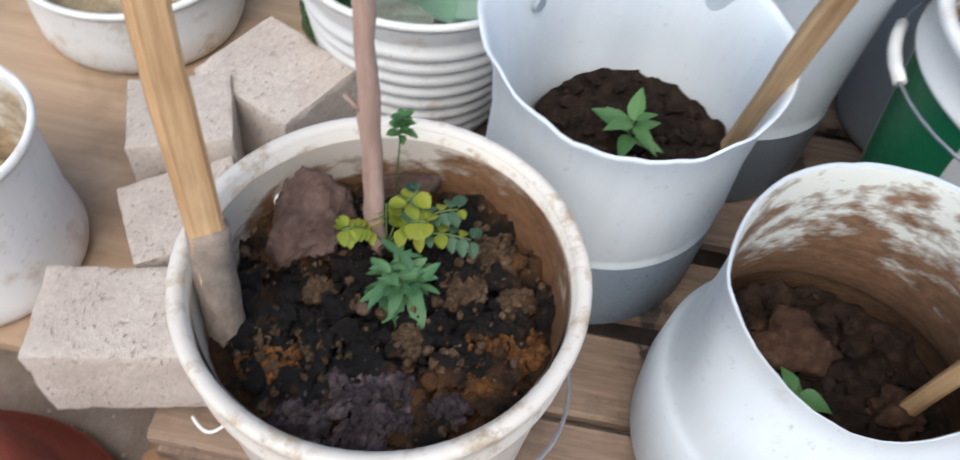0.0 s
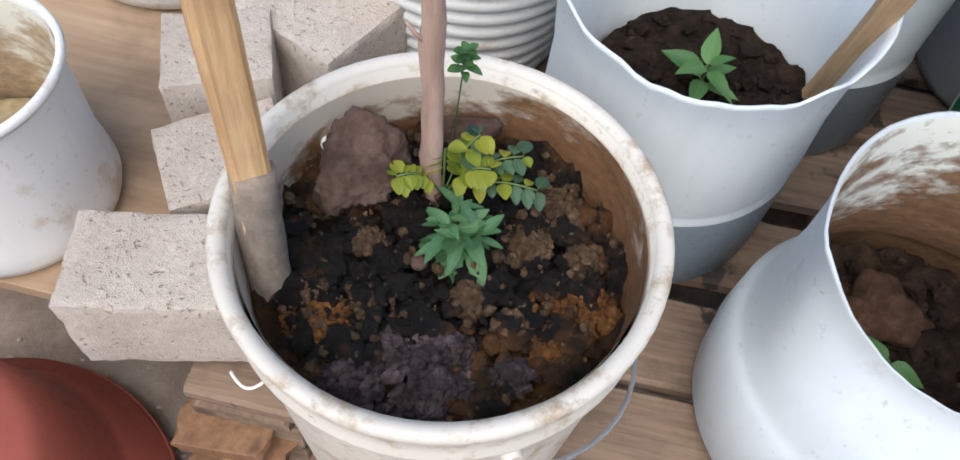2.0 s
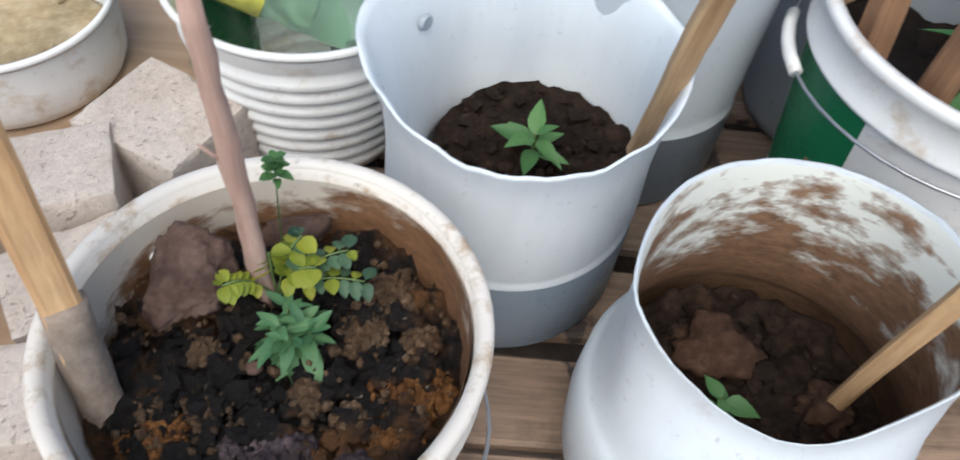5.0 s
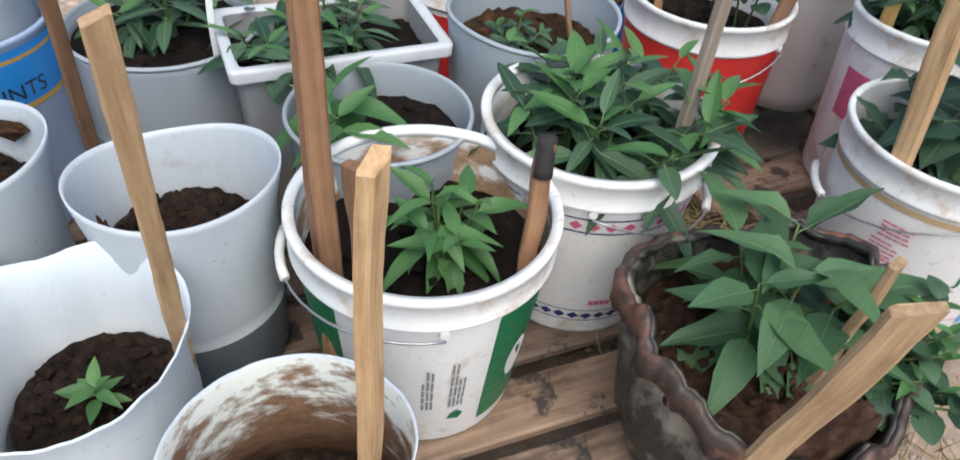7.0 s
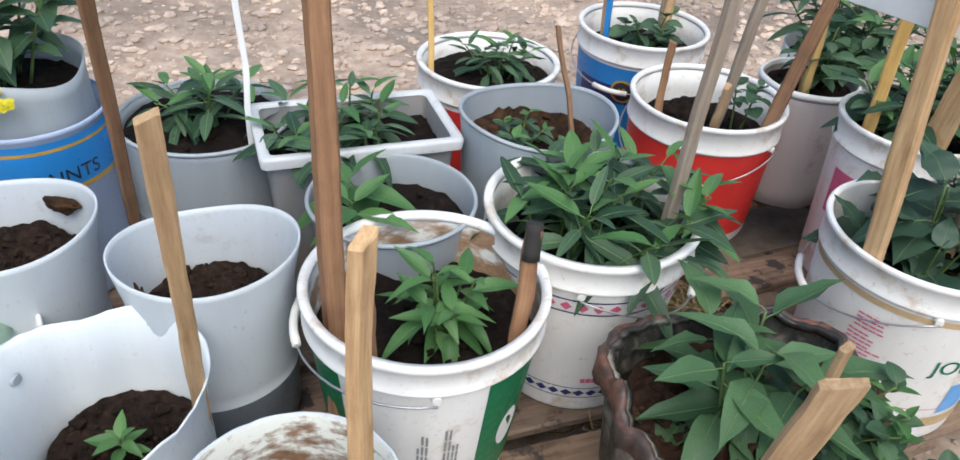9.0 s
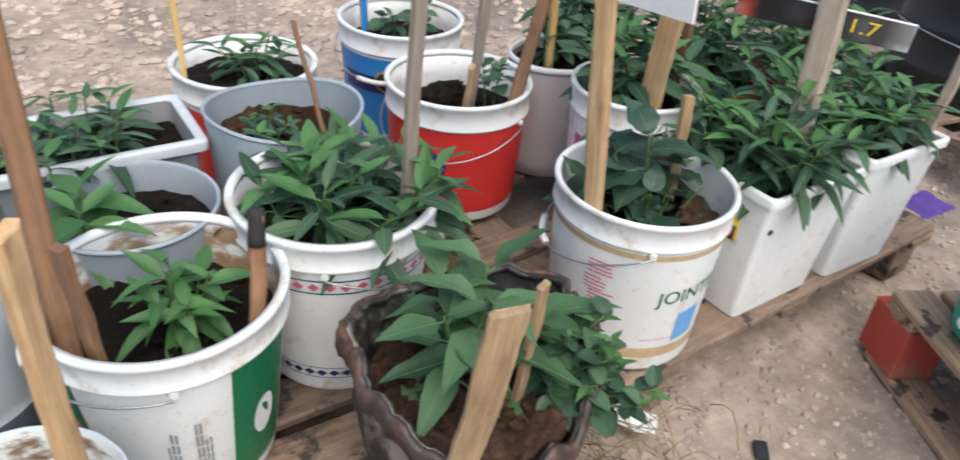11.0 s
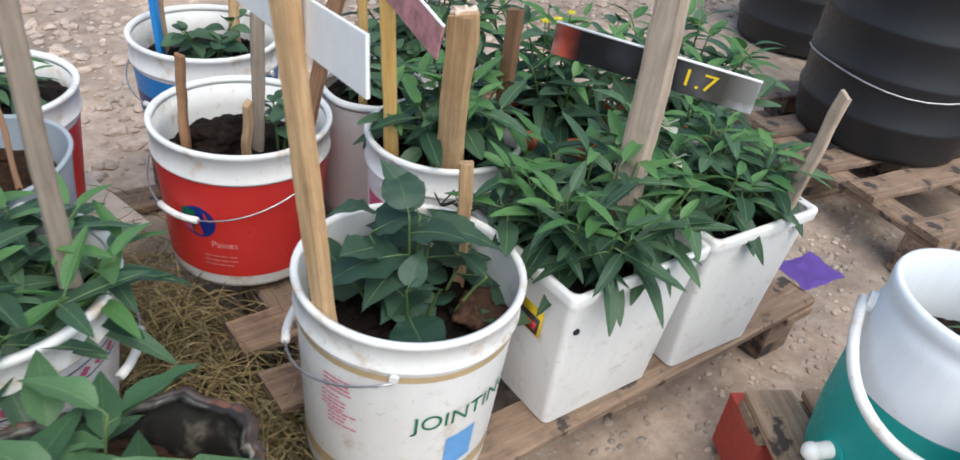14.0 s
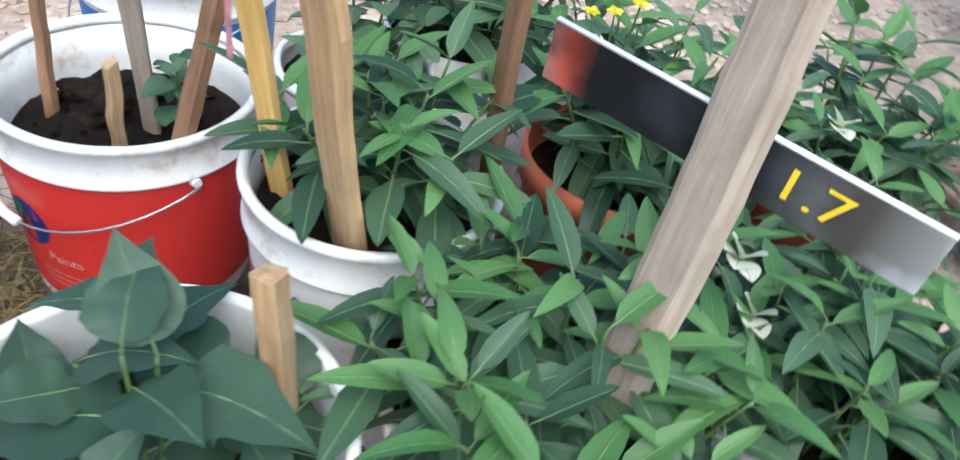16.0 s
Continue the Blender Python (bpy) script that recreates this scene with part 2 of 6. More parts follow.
BAG = plastic("thin_black_bag", (0.030, 0.028, 0.025), dirt=(0.24, 0.215, 0.18), amount=1.15, scale=9, seed=17, rough=0.38)
BAG_EDGE = plastic("rolled_bag_film", (0.050, 0.034, 0.028), dirt=(0.20, 0.085, 0.055), amount=1.0, scale=16, seed=18, rough=0.45)
TERRA = plastic("terracotta_plastic", (0.37, 0.090, 0.062), dirt=(0.25, 0.13, 0.1), amount=0.3, seed=18, rough=0.5)
ORANGE = plastic("orange_clay", (0.50, 0.13, 0.06), dirt=(0.3, 0.2, 0.15), amount=0.3, seed=19, rough=0.6)
PURPLE = plain("purple_film", (0.22, 0.13, 0.50), 0.4)
WIRE = plain("zinc_wire", (0.45, 0.45, 0.46), 0.4, 0.8)
STAKE = wood("sawn_stake_wood", (0.33, 0.185, 0.085), (0.70, 0.50, 0.285), 1.0, 0.7, 0.22)
STAKE_BROWN = wood("brown_stake_wood", (0.15, 0.075, 0.04), (0.34, 0.19, 0.10), 1.0, 0.75, 0.3)
STAKE_GREY = wood("weathered_grey_wood", (0.26, 0.20, 0.15), (0.50, 0.42, 0.34), 1.0, 0.85, 0.25)
STAKE_YEL = wood("yellow_pine", (0.52, 0.30, 0.08), (0.72, 0.50, 0.20), 1.0, 0.65, 0.1)
BURNT = plain("charred_wood", (0.025, 0.022, 0.02), 0.8)
BARK = wood("pinkish_bark", (0.38, 0.23, 0.18), (0.62, 0.44, 0.36), 1.4, 0.9, 0.3)
PALLET = wood("pallet_wood", (0.125, 0.082, 0.057), (0.37, 0.265, 0.19), 0.9, 0.85, 0.6, axis=0, blots=True)
PALLET_TAN = wood("tan_pallet_wood", (0.25, 0.16, 0.10), (0.57, 0.41, 0.28), 0.9, 0.85, 0.32, axis=0, blots=True)
PALLET_RED = plastic("red_painted_wood", (0.44, 0.065, 0.045), dirt=(0.33, 0.17, 0.11), amount=0.9, seed=21, rough=0.75)
PLY = wood("stained_plywood", (0.29, 0.19, 0.115), (0.49, 0.355, 0.24), 0.35, 0.7, 0.55, axis=0)
SOIL = earth("potting_earth", ((0.003, 0.002, 0.0015), (0.010, 0.006, 0.0042), (0.034, 0.020, 0.013)), 60, rough=0.85)
SOIL_WET = patchy_earth("wet_earth", (0.0045, 0.003, 0.0024), (0.14, 0.060, 0.019), (0.22, 0.18, 0.14))
CLODSOIL = earth("clodded_earth", ((0.006, 0.0035, 0.0025), (0.022, 0.013, 0.009), (0.070, 0.042, 0.028)), 70, rough=0.9)
SOIL_RUST = earth("rusty_earth", ((0.010, 0.005, 0.003), (0.042, 0.021, 0.010), (0.13, 0.065, 0.028)), 50, rough=0.85)
LUMP = earth("grey_purple_clod", ((0.010, 0.008, 0.009), (0.060, 0.045, 0.050), (0.22, 0.17, 0.18)), 55)
ROCK = earth("brown_rock", ((0.055, 0.032, 0.026), (0.12, 0.075, 0.06), (0.22, 0.15, 0.125)), 60, strength=0.7)
BRICK = pitted("pale_brick", (0.56, 0.475, 0.41), (0.68, 0.60, 0.53), (0.40, 0.32, 0.265))
DIRT = earth("sandy_ground", ((0.28, 0.208, 0.160), (0.44, 0.350, 0.285), (0.60, 0.510, 0.435)), 16, strength=0.8, dist=0.01)
GRAVEL = earth("pale_gravel", ((0.36, 0.27, 0.21), (0.54, 0.44, 0.37), (0.70, 0.62, 0.55)), 20, strength=0.4)
STRAW = earth("dry_grass", ((0.15, 0.115, 0.052), (0.28, 0.225, 0.115), (0.42, 0.35, 0.20)), 25, strength=0.2)
LEAF = foliage("lance_leaf", (0.025, 0.063, 0.038), (0.098, 0.178, 0.097), 0.44, 0.2)
LEAF_YOUNG = foliage("young_leaf", (0.065, 0.17, 0.055), (0.13, 0.27, 0.095), 0.42)
LEAF_MID = foliage("broad_leaf", (0.055, 0.125, 0.058), (0.120, 0.230, 0.105), 0.45)
LEAF_BLUE = foliage("heart_leaf", (0.026, 0.066, 0.047), (0.070, 0.128, 0.085), 0.40)
LEAF_YEL = foliage("yellowing_leaflet", (0.16, 0.22, 0.02), (0.36, 0.36, 0.04))
STEM = foliage("green_stem", (0.07, 0.13, 0.035), (0.12, 0.18, 0.06), clear=0.0)
RIB = foliage("pale_midrib", (0.10, 0.17, 0.075), (0.17, 0.26, 0.12), clear=0.0)
PETAL_Y = foliage("yellow_petal", (0.60, 0.50, 0.02), (0.75, 0.66, 0.05))
PETAL_W = foliage("white_petal", (0.72, 0.70, 0.62), (0.8, 0.8, 0.76))
RUSTY_WALL = smeared("rust_stained_plastic", (0.60, 0.53, 0.44), (0.15, 0.075, 0.036), 0.215, 0.276, side=1.5)
LEAF_SMALL = foliage("rosette_leaf", (0.055, 0.155, 0.070), (0.12, 0.25, 0.11))
# grey of the added shells that imitate soil showing through milky plastic
SHOWTHROUGH = plastic("soil_show_through_grey", (0.20, 0.24, 0.28), dirt=(0.10, 0.09, 0.085), amount=0.5, rough=0.35, seed=49)
SILT = earth("dried_silt", ((0.20, 0.15, 0.085), (0.36, 0.29, 0.18), (0.52, 0.46, 0.34)), 40, strength=0.3)
# darker show-through colour for the shells added to the second-row jugs
SHOWTHROUGH_DARK = plastic("soil_show_through_dark", (0.105, 0.120, 0.135), dirt=(0.06, 0.055, 0.05), amount=0.6, rough=0.35, seed=50)
CRUST = earth("dried_mud", ((0.22, 0.17, 0.135), (0.36, 0.29, 0.235), (0.50, 0.42, 0.36)), 70, strength=0.8, dist=0.004)
CLAYSOIL = earth("red_brown_earth", ((0.020, 0.011, 0.007), (0.068, 0.036, 0.023), (0.15, 0.088, 0.060)), 60, rough=0.9)
RUSTCRUMB = earth("rusty_crumbs", ((0.022, 0.009, 0.003), (0.115, 0.050, 0.016), (0.26, 0.125, 0.042)), 80, rough=0.8)
CRUMB = earth("crumbled_clay", ((0.03, 0.018, 0.010), (0.10, 0.062, 0.035), (0.24, 0.17, 0.12)), 90, rough=0.85)
GRIT = earth("dull_grit", ((0.31, 0.24, 0.19), (0.50, 0.41, 0.345), (0.68, 0.59, 0.52)), 20, strength=0.4)
PAPER = plain("white_board", (0.80, 0.79, 0.78), 0.6, 0.0, 0.04)


# ------------------------------------------------ mesh helpers
def smooth(me):
    me.polygons.foreach_set("use_smooth", [True] * len(me.polygons))


def to_mesh(name, bm, mat, flat=False):
    for e in bm.edges:
        if len(e.link_faces) == 2 and e.calc_face_angle(0.0) > 0.62:
            e.smooth = False
    me = bpy.data.meshes.new(name)
    bm.to_mesh(me)
    bm.free()
    if not flat:
        smooth(me)
    for k in (mat if isinstance(mat, (list, tuple)) else [mat]):
        me.materials.append(k)
    return me


def thing(name, loc=(0, 0, 0), label="", category="", group="", rz=0.0, kind=""):
    ob = new(name)
    ob.matrix_world = pose(*loc, 0, 0, rz)
    return tagged(ob, label, category, group, kind)


def part(name, bm, mat, parent, label="", flat=False, m=None):
    ob = new(name, to_mesh(name, bm, mat, flat) if isinstance(bm, bmesh.types.BMesh) else bm)
    ob.parent = parent
    if m is not None:
        ob.matrix_basis = m
    return tagged(ob, label)


def solid(name, bm, mat, loc=(0, 0, 0), label="", category="", group="", kind="", rz=0.0, flat=False):
    ob = new(name, to_mesh(name, bm, mat, flat))
    ob.matrix_world = pose(*loc, 0, 0, rz)
    return tagged(ob, label, category, group, kind)


def lathe(profile, seg=56, shape=None, close=True):
    """Turn (radius, height) points round z; shape(angle, r, z, i) may bend each ring."""
    bm = bmesh.new()
    rings = []
    for i, (r, z) in enumerate(profile):
        ring = []
        for k in range(seg):
            a = 2 * math.pi * k / seg
            rr, zz = shape(a, r, z, i) if shape else (r, z)
            ring.append(bm.verts.new((rr * math.cos(a), rr * math.sin(a), zz)))
        rings.append(ring)
    for p, q in zip(rings, rings[1:]):
        for k in range(seg):
            bm.faces.new((p[k], p[(k + 1) % seg], q[(k + 1) % seg], q[k]))
    if close:
        bm.faces.new(rings[0][::-1])
        bm.faces.new(rings[-1])
    return bm


def wall_profile(outer, t=0.003, floor=0.006):
    """A vessel: an outer line of (radius, height) from the foot up, and the inside back down."""
    inner = [(r - t, max(z, floor)) for r, z in outer]
    inner[0] = (outer[0][0] - t, floor)
    return [(0.004, outer[0][1])] + list(outer) + inner[::-1] + [(0.004, floor)]


def box(bm, sx, sy, sz, m=None, bevel=0.003):
    r = bmesh.ops.create_cube(bm, size=1.0, matrix=(m or Matrix()) @ Matrix.Diagonal((sx, sy, sz, 1)))
    if bevel:
        es = list({e for v in r["verts"] for e in v.link_edges})
        bmesh.ops.bevel(bm, geom=es, offset=bevel, segments=2, profile=0.6, affect="EDGES")
    return bm


def tube(bm, pts, r, seg=8, taper=1.0):
    pts = [Vector(p) for p in pts]
    rings = []
    for i, p in enumerate(pts):
        d = (pts[min(i + 1, len(pts) - 1)] - pts[max(i - 1, 0)]).normalized()
        s = d.cross(Vector((0.31, 0.17, 0.93)))
        if s.length < 1e-3:
            s = d.cross(Vector((1, 0, 0)))
        s.normalize()
        u = s.cross(d)
        rad = r * (1 + (taper - 1) * i / max(1, len(pts) - 1))
        rings.append([bm.verts.new(p + s * rad * math.cos(2 * math.pi * k / seg) + u * rad * math.sin(2 * math.pi * k / seg)) for k in range(seg)])
    for a, b in zip(rings, rings[1:]):
        for k in range(seg):
            bm.faces.new((a[k], a[(k + 1) % seg], b[(k + 1) % seg], b[k]))
    bm.faces.new(rings[0][::-1])
    bm.faces.new(rings[-1])
    return bm


def bow(p0, p1, sag, n=10):
    p0, p1, sag = Vector(p0), Vector(p1), Vector(sag)
    return [p0.lerp(p1, i / n) + sag * math.sin(math.pi * i / n) for i in range(n + 1)]


def stake(p0, p1, w, t, mat, label, turn=0.0, rough=0.2, seed=0, group="stakes in the pots"):
    """A split or sawn stake between two points: uneven flat section, slightly crooked, ragged top."""
    rnd = random.Random(seed * 13 + 5)
    p0, p1 = Vector(p0), Vector(p1)
    L = (p1 - p0).length
    bm = bmesh.new()
    n = max(10, int(L / 0.02))
    rings = []
    for i in range(n + 1):
        f = i / n
        s = 1 + 1.2 * rough * noise.noise((f * 5, seed, 0.3)) + 0.08 * (rnd.random() - 0.5)
        q = 1 + rough * (noise.noise((f * 4, seed, 7.3)))
        cx, cy = 0.0045 * noise.noise((f * 3, seed, 2.1)), 0.0045 * noise.noise((f * 3, seed, 4.4))
        ring = []
        for a, b in ((-1, -0.72), (-0.72, -1), (0.72, -1), (1, -0.72), (1, 0.72), (0.72, 1), (-0.72, 1), (-1, 0.72)):
            z = f * L
            if i == n:
                z += 0.25 * w * a * (0.4 + rnd.random() * 0.6) + 0.15 * w * (rnd.random() - 0.5)
            ring.append(bm.verts.new((cx + a * w / 2 * s, cy + b * t / 2 * q, z)))
        rings.append(ring)
    for a, b in zip(rings, rings[1:]):
        for k in range(8):
            bm.faces.new((a[k], a[(k + 1) % 8], b[(k + 1) % 8], b[k]))
    bm.faces.new(rings[0][::-1])
    bm.faces.new(rings[-1])
    ob = new("wooden_stake", to_mesh("wooden_stake", bm, mat, True))
    d = (p1 - p0).normalized()
    ob.matrix_world = Matrix.Translation(p0) @ d.to_track_quat("Z", "Y").to_matrix().to_4x4() @ pose(0, 0, 0, 0, 0, turn)
    return tagged(ob, label, "stake", group)


def lettering(txt, size):
    """Flat outline of a text as (vertices, faces), centred on its height, starting at x = 0."""
    cu = bpy.data.curves.new("txt", "FONT")
    cu.body, cu.size = txt, size
    ob = bpy.data.objects.new("txt", cu)
    scene.collection.objects.link(ob)
    bpy.context.view_layer.update()
    me = bpy.data.meshes.new_from_object(ob.evaluated_get(bpy.context.evaluated_depsgraph_get()))
    vs, fs = [tuple(v.co) for v in me.vertices], [tuple(p.vertices) for p in me.polygons]
    bpy.data.objects.remove(ob)
    bpy.data.meshes.remove(me)
    return vs, fs


class Cone:
    """The outer wall of a round vessel as radius over height, on which prints are laid."""

    def __init__(self, pts):
        self.pts = pts

    def r(self, z):
        return float(np.interp(z, [p[1] for p in self.pts], [p[0] for p in self.pts]))

    def at(self, a, z, off):
        r = self.r(z) + off
        return (r * math.cos(a), r * math.sin(a), z)


def patch(cone, a0, a1, z0, z1, off=0.0009, slant=0.0):
    """A printed field on a round wall, from angle a0 to a1 (degrees) and z0 to z1."""
    n = max(2, int(abs(a1 - a0) / 5))
    bm = bmesh.new()
    rows = []
    for j in range(4):
        row = []
        for i in range(n + 1):
            a = radians(a0 + (a1 - a0) * i / n)
            z = z0 + (z1 - z0) * j / 3 + slant * i / n
            row.append(bm.verts.new(cone.at(a, z, off)))
        rows.append(row)
    for p, q in zip(rows, rows[1:]):
        for i in range(n):
            bm.faces.new((p[i], p[i + 1], q[i + 1], q[i]))
    return bm


def wrap_text(cone, txt, size, a0, z, off=0.0016, tilt=0.0):
    vs, fs = lettering(txt, size)
    bm = bmesh.new()
    r = cone.r(z)
    bv = [bm.verts.new(cone.at(radians(a0) + x / r, z + y + tilt * x, off)) for x, y, _ in vs]
    for f in fs:
        if len(set(f)) > 2:
            bm.faces.new([bv[i] for i in f])
    return bm


def wrap_shape(cone, pts, a0, z, off=0.0016):
    bm = bmesh.new()
    r = cone.r(z)
    bm.faces.new([bm.verts.new(cone.at(radians(a0) + x / r, z + y, off)) for x, y in pts])
    return bm


def bar_lines(cone, parent, mat, a0, z0, count, length, gap, height, seed, vertical=False, name="small_print"):
    """Unreadable print as plain bars, one mesh."""
    rnd = random.Random(seed)
    bm = bmesh.new()
    r = cone.r(z0)
    for i in range(count):
        L = length * rnd.uniform(0.6, 1.0)
        x0, x1, y0, y1 = (0, L, -i * gap, -i * gap + height) if not vertical else (i * gap, i * gap + height, 0, L)
        n = 4
        for k in range(n):
            f0, f1 = x0 + (x1 - x0) * k / n, x0 + (x1 - x0) * (k + 0.86) / n
            q = [(f0, y0), (f1, y0), (f1, y1), (f0, y1)]
            if vertical:
                g0, g1 = y0 + (y1 - y0) * k / n, y0 + (y1 - y0) * (k + 0.86) / n
                q = [(x0, g0), (x1, g0), (x1, g1), (x0, g1)]
            bm.faces.new([bm.verts.new(cone.at(radians(a0) + x / r, z0 + y, 0.0016)) for x, y in q])
    return part(name, bm, mat, parent)


# ------------------------------------------------ ground
def ground_height(x, y):
    h = 0.012 * noise.noise((x * 1.7, y * 1.7, 0.0)) + 0.005 * noise.noise((x * 7, y * 7, 3.0))
    far = max(0.0, min(1.0, (y - 2.2 - 0.15 * x) / 2.5))
    return h - 0.006 + far * far * 0.5


gx = sorted(set([round(v, 3) for v in np.arange(-1.6, 5.0, 0.05)] + [-60, -25, -12, -6, -4, -3, -2.2, 5.5, 6.5, 8, 12, 20, 40, 70]))
gy = sorted(set([round(v, 3) for v in np.arange(-1.6, 4.6, 0.05)] + [-60, -25, -12, -6, -4, -3, -2.2, 5.2, 6, 8, 12, 20, 40, 70]))
verts = [(x, y, ground_height(x, y)) for y in gy for x in gx]
w = len(gx)
faces = [(j * w + i, j * w + i + 1, (j + 1) * w + i + 1, (j + 1) * w + i) for j in range(len(gy) - 1) for i in range(w - 1)]
gm = bpy.data.meshes.new("ground")
gm.from_pydata(verts, [], faces)
smooth(gm)
gm.materials.append(DIRT)
tagged(new("ground", gm), "dry sandy earth strewn with pale gravel", "ground", kind="structure")


def stones(name, count, area, size, mat, label, seed, dens=None):
    """Loose stones lying on the ground, one heap of stuff."""
    rnd = random.Random(seed)
    ico = bmesh.new()
    bmesh.ops.create_icosphere(ico, subdivisions=1, radius=1.0)
    base = [v.co.copy() for v in ico.verts]
    tri = [[v.index for v in f.verts] for f in ico.faces]
    ico.free()
    vs, fs = [], []
    x0, x1, y0, y1 = area
    for _ in range(count):
        x, y = rnd.uniform(x0, x1), rnd.uniform(y0, y1)
        if dens and rnd.random() > dens(x, y):
            continue
        s = size * (0.35 + rnd.random() ** 3 * 1.6)
        e = Euler((rnd.random() * 6, rnd.random() * 6, rnd.random() * 6)).to_matrix()
        k = len(vs)
        sc = (rnd.uniform(0.8, 1.3), rnd.uniform(0.6, 1.0), rnd.uniform(0.4, 0.7))
        z = ground_height(x, y) + s * 0.18
        for v in base:
            j = 1 + 0.3 * (rnd.random() - 0.5)
            p = e @ Vector((v.x * j, v.y * j, v.z * j))
            vs.append((x + p.x * s * sc[0], y + p.y * s * sc[1], z + p.z * s * sc[2]))
        fs += [[k + i for i in t] for t in tri]
    me = bpy.data.meshes.new(name)
    me.from_pydata(vs, [], fs)
    me.materials.append(mat)
    return tagged(new(name, me), label, "gravel", kind="stuff")


stones("gravel", 11000, (0.9, 3.2, -1.0, 0.7), 0.0060, GRIT, "small pale stones scattered over the bare earth", 3)
stones("rubble_gravel", 12000, (-0.8, 4.6, 1.5, 4.4), 0.0155, GRAVEL, "pale broken stones heaped behind the pots", 4)
stones("fine_gravel", 900, (-0.9, 0.2, -0.4, 0.4), 0.006, GRAVEL, "small pale stones beside the plywood board", 5)


# ------------------------------------------------ pallets
def plank_mesh(L, W, T, seed):
    rnd = random.Random(seed)
    bm = bmesh.new()
    n = 8
    rings = []
    for i in range(n + 1):
        x = -L / 2 + L * i / n
        dy, dz = rnd.uniform(-0.0025, 0.0025), rnd.uniform(-0.0012, 0.0012)
        e = 0.004
        ring = [bm.verts.new((x, y + dy * (1 if y > 0 else -1), z + dz)) for y, z in
                ((-W / 2 + e, 0), (W / 2 - e, 0), (W / 2, e), (W / 2, T - e), (W / 2 - e, T), (-W / 2 + e, T), (-W / 2, T - e), (-W / 2, e))]
        rings.append(ring)
    for a, b in zip(rings, rings[1:]):
        for k in range(8):
            bm.faces.new((a[k], b[k], b[(k + 1) % 8], a[(k + 1) % 8]))
    bm.faces.new(rings[0])
    bm.faces.new(rings[-1][::-1])
    return bm


def pallet(loc, rz, L, D, H, rows, label, red=False, bw=0.095, starts=(), first=0.05, timber=None, raised=False):
    """A block pallet: deck boards along x at the given depths, stringers, blocks and skids."""
    p = thing("wooden_pallet", loc, label, "pallet", "pallets on the ground", rz)
    T = 0.02
    timber = timber or PALLET
    deck = [to_mesh("deck_board", plank_mesh(L, bw, T, s), timber, True) for s in (1, 2, 3)]
    for i, y in enumerate(rows):
        x0 = starts[i] if i < len(starts) else 0.0
        part("deck_board", deck[i % 3], None, p, m=pose(x0 + (L - x0) / 2, y, H - T) @ Matrix.Diagonal(((L - x0) / L, 1, 1, 1)))
    cross = to_mesh("stringer", plank_mesh(D, 0.09, T, 5), timber, True)
    skid = to_mesh("skid", plank_mesh(L, 0.095, T, 6), timber, True)
    blk = bmesh.new()
    box(blk, 0.1, 0.09, H - 3 * T - 0.002, bevel=0.004)
    blk = to_mesh("block", blk, timber, True)
    blr = None
    if red:
        b = bmesh.new()
        box(b, 0.13, 0.10, H - 3 * T - 0.002, bevel=0.004)
        blr = to_mesh("block", b, PALLET_RED, True)
    for x in (first, L / 2, L - 0.05):
        part("stringer", cross, None, p, m=pose(x, D / 2, H - 2 * T, 0, 0, 90))
    for y in (0.05, D / 2, D - 0.05):
        up = raised and y < 0.06
        if not up:
            part("skid", skid, None, p, m=pose(L / 2, y, 0.001))
        for x in (max(first, 0.052), L / 2, L - 0.052):
            use = blr if red and x < 0.06 else blk
            if up:
                if abs(x - L / 2) > 0.01:
                    k = (H - 2 * T) / (H - 3 * T)
                    part("block", use, None, p, m=pose(x, y + 0.02, (H - 2 * T) / 2) @ Matrix.Diagonal((1, 1, k, 1)))
                continue
            part("block", use, None, p, m=pose(x - (0.02 if use is blr else 0), y, T + 0.002 + (H - 3 * T) / 2), label="red-painted block" if use is blr else "")
    return p


PH = 0.154
pallet((-0.25, 0.285, 0.0), -9.5, 1.24, 1.2, PH, (0.05, 0.155, 0.275, 0.40, 0.52, 0.64, 0.76, 0.88, 1.0, 1.14),
       "weathered brown wooden pallet crowded with planted pots")
pallet((1.212, 0.182, 0.0), -6.0, 1.15, 1.25, PH, (0.05, 0.325, 0.475, 0.75, 0.93, 1.06, 1.2),
       "weathered brown wooden pallet under buckets and white bins", starts=(0, 0.03, 0.03, 0.15, 0.12, 0.18, 0.15), first=0.17, raised=True)
pallet((1.93, -0.005, 0.0), -126.0, 1.1, 0.9, 0.19, (0.05, 0.165, 0.29, 0.42, 0.55, 0.7, 0.84),
       "old wooden pallet with red-painted corner blocks under a drinks cooler", red=True, timber=PALLET_TAN)
pallet((2.87, -0.01, 0.0), -15.0, 0.80, 0.95, PH, (0.05, 0.26, 0.42, 0.64, 0.85),
       "old wooden pallet with wide gaps under a black barrel")

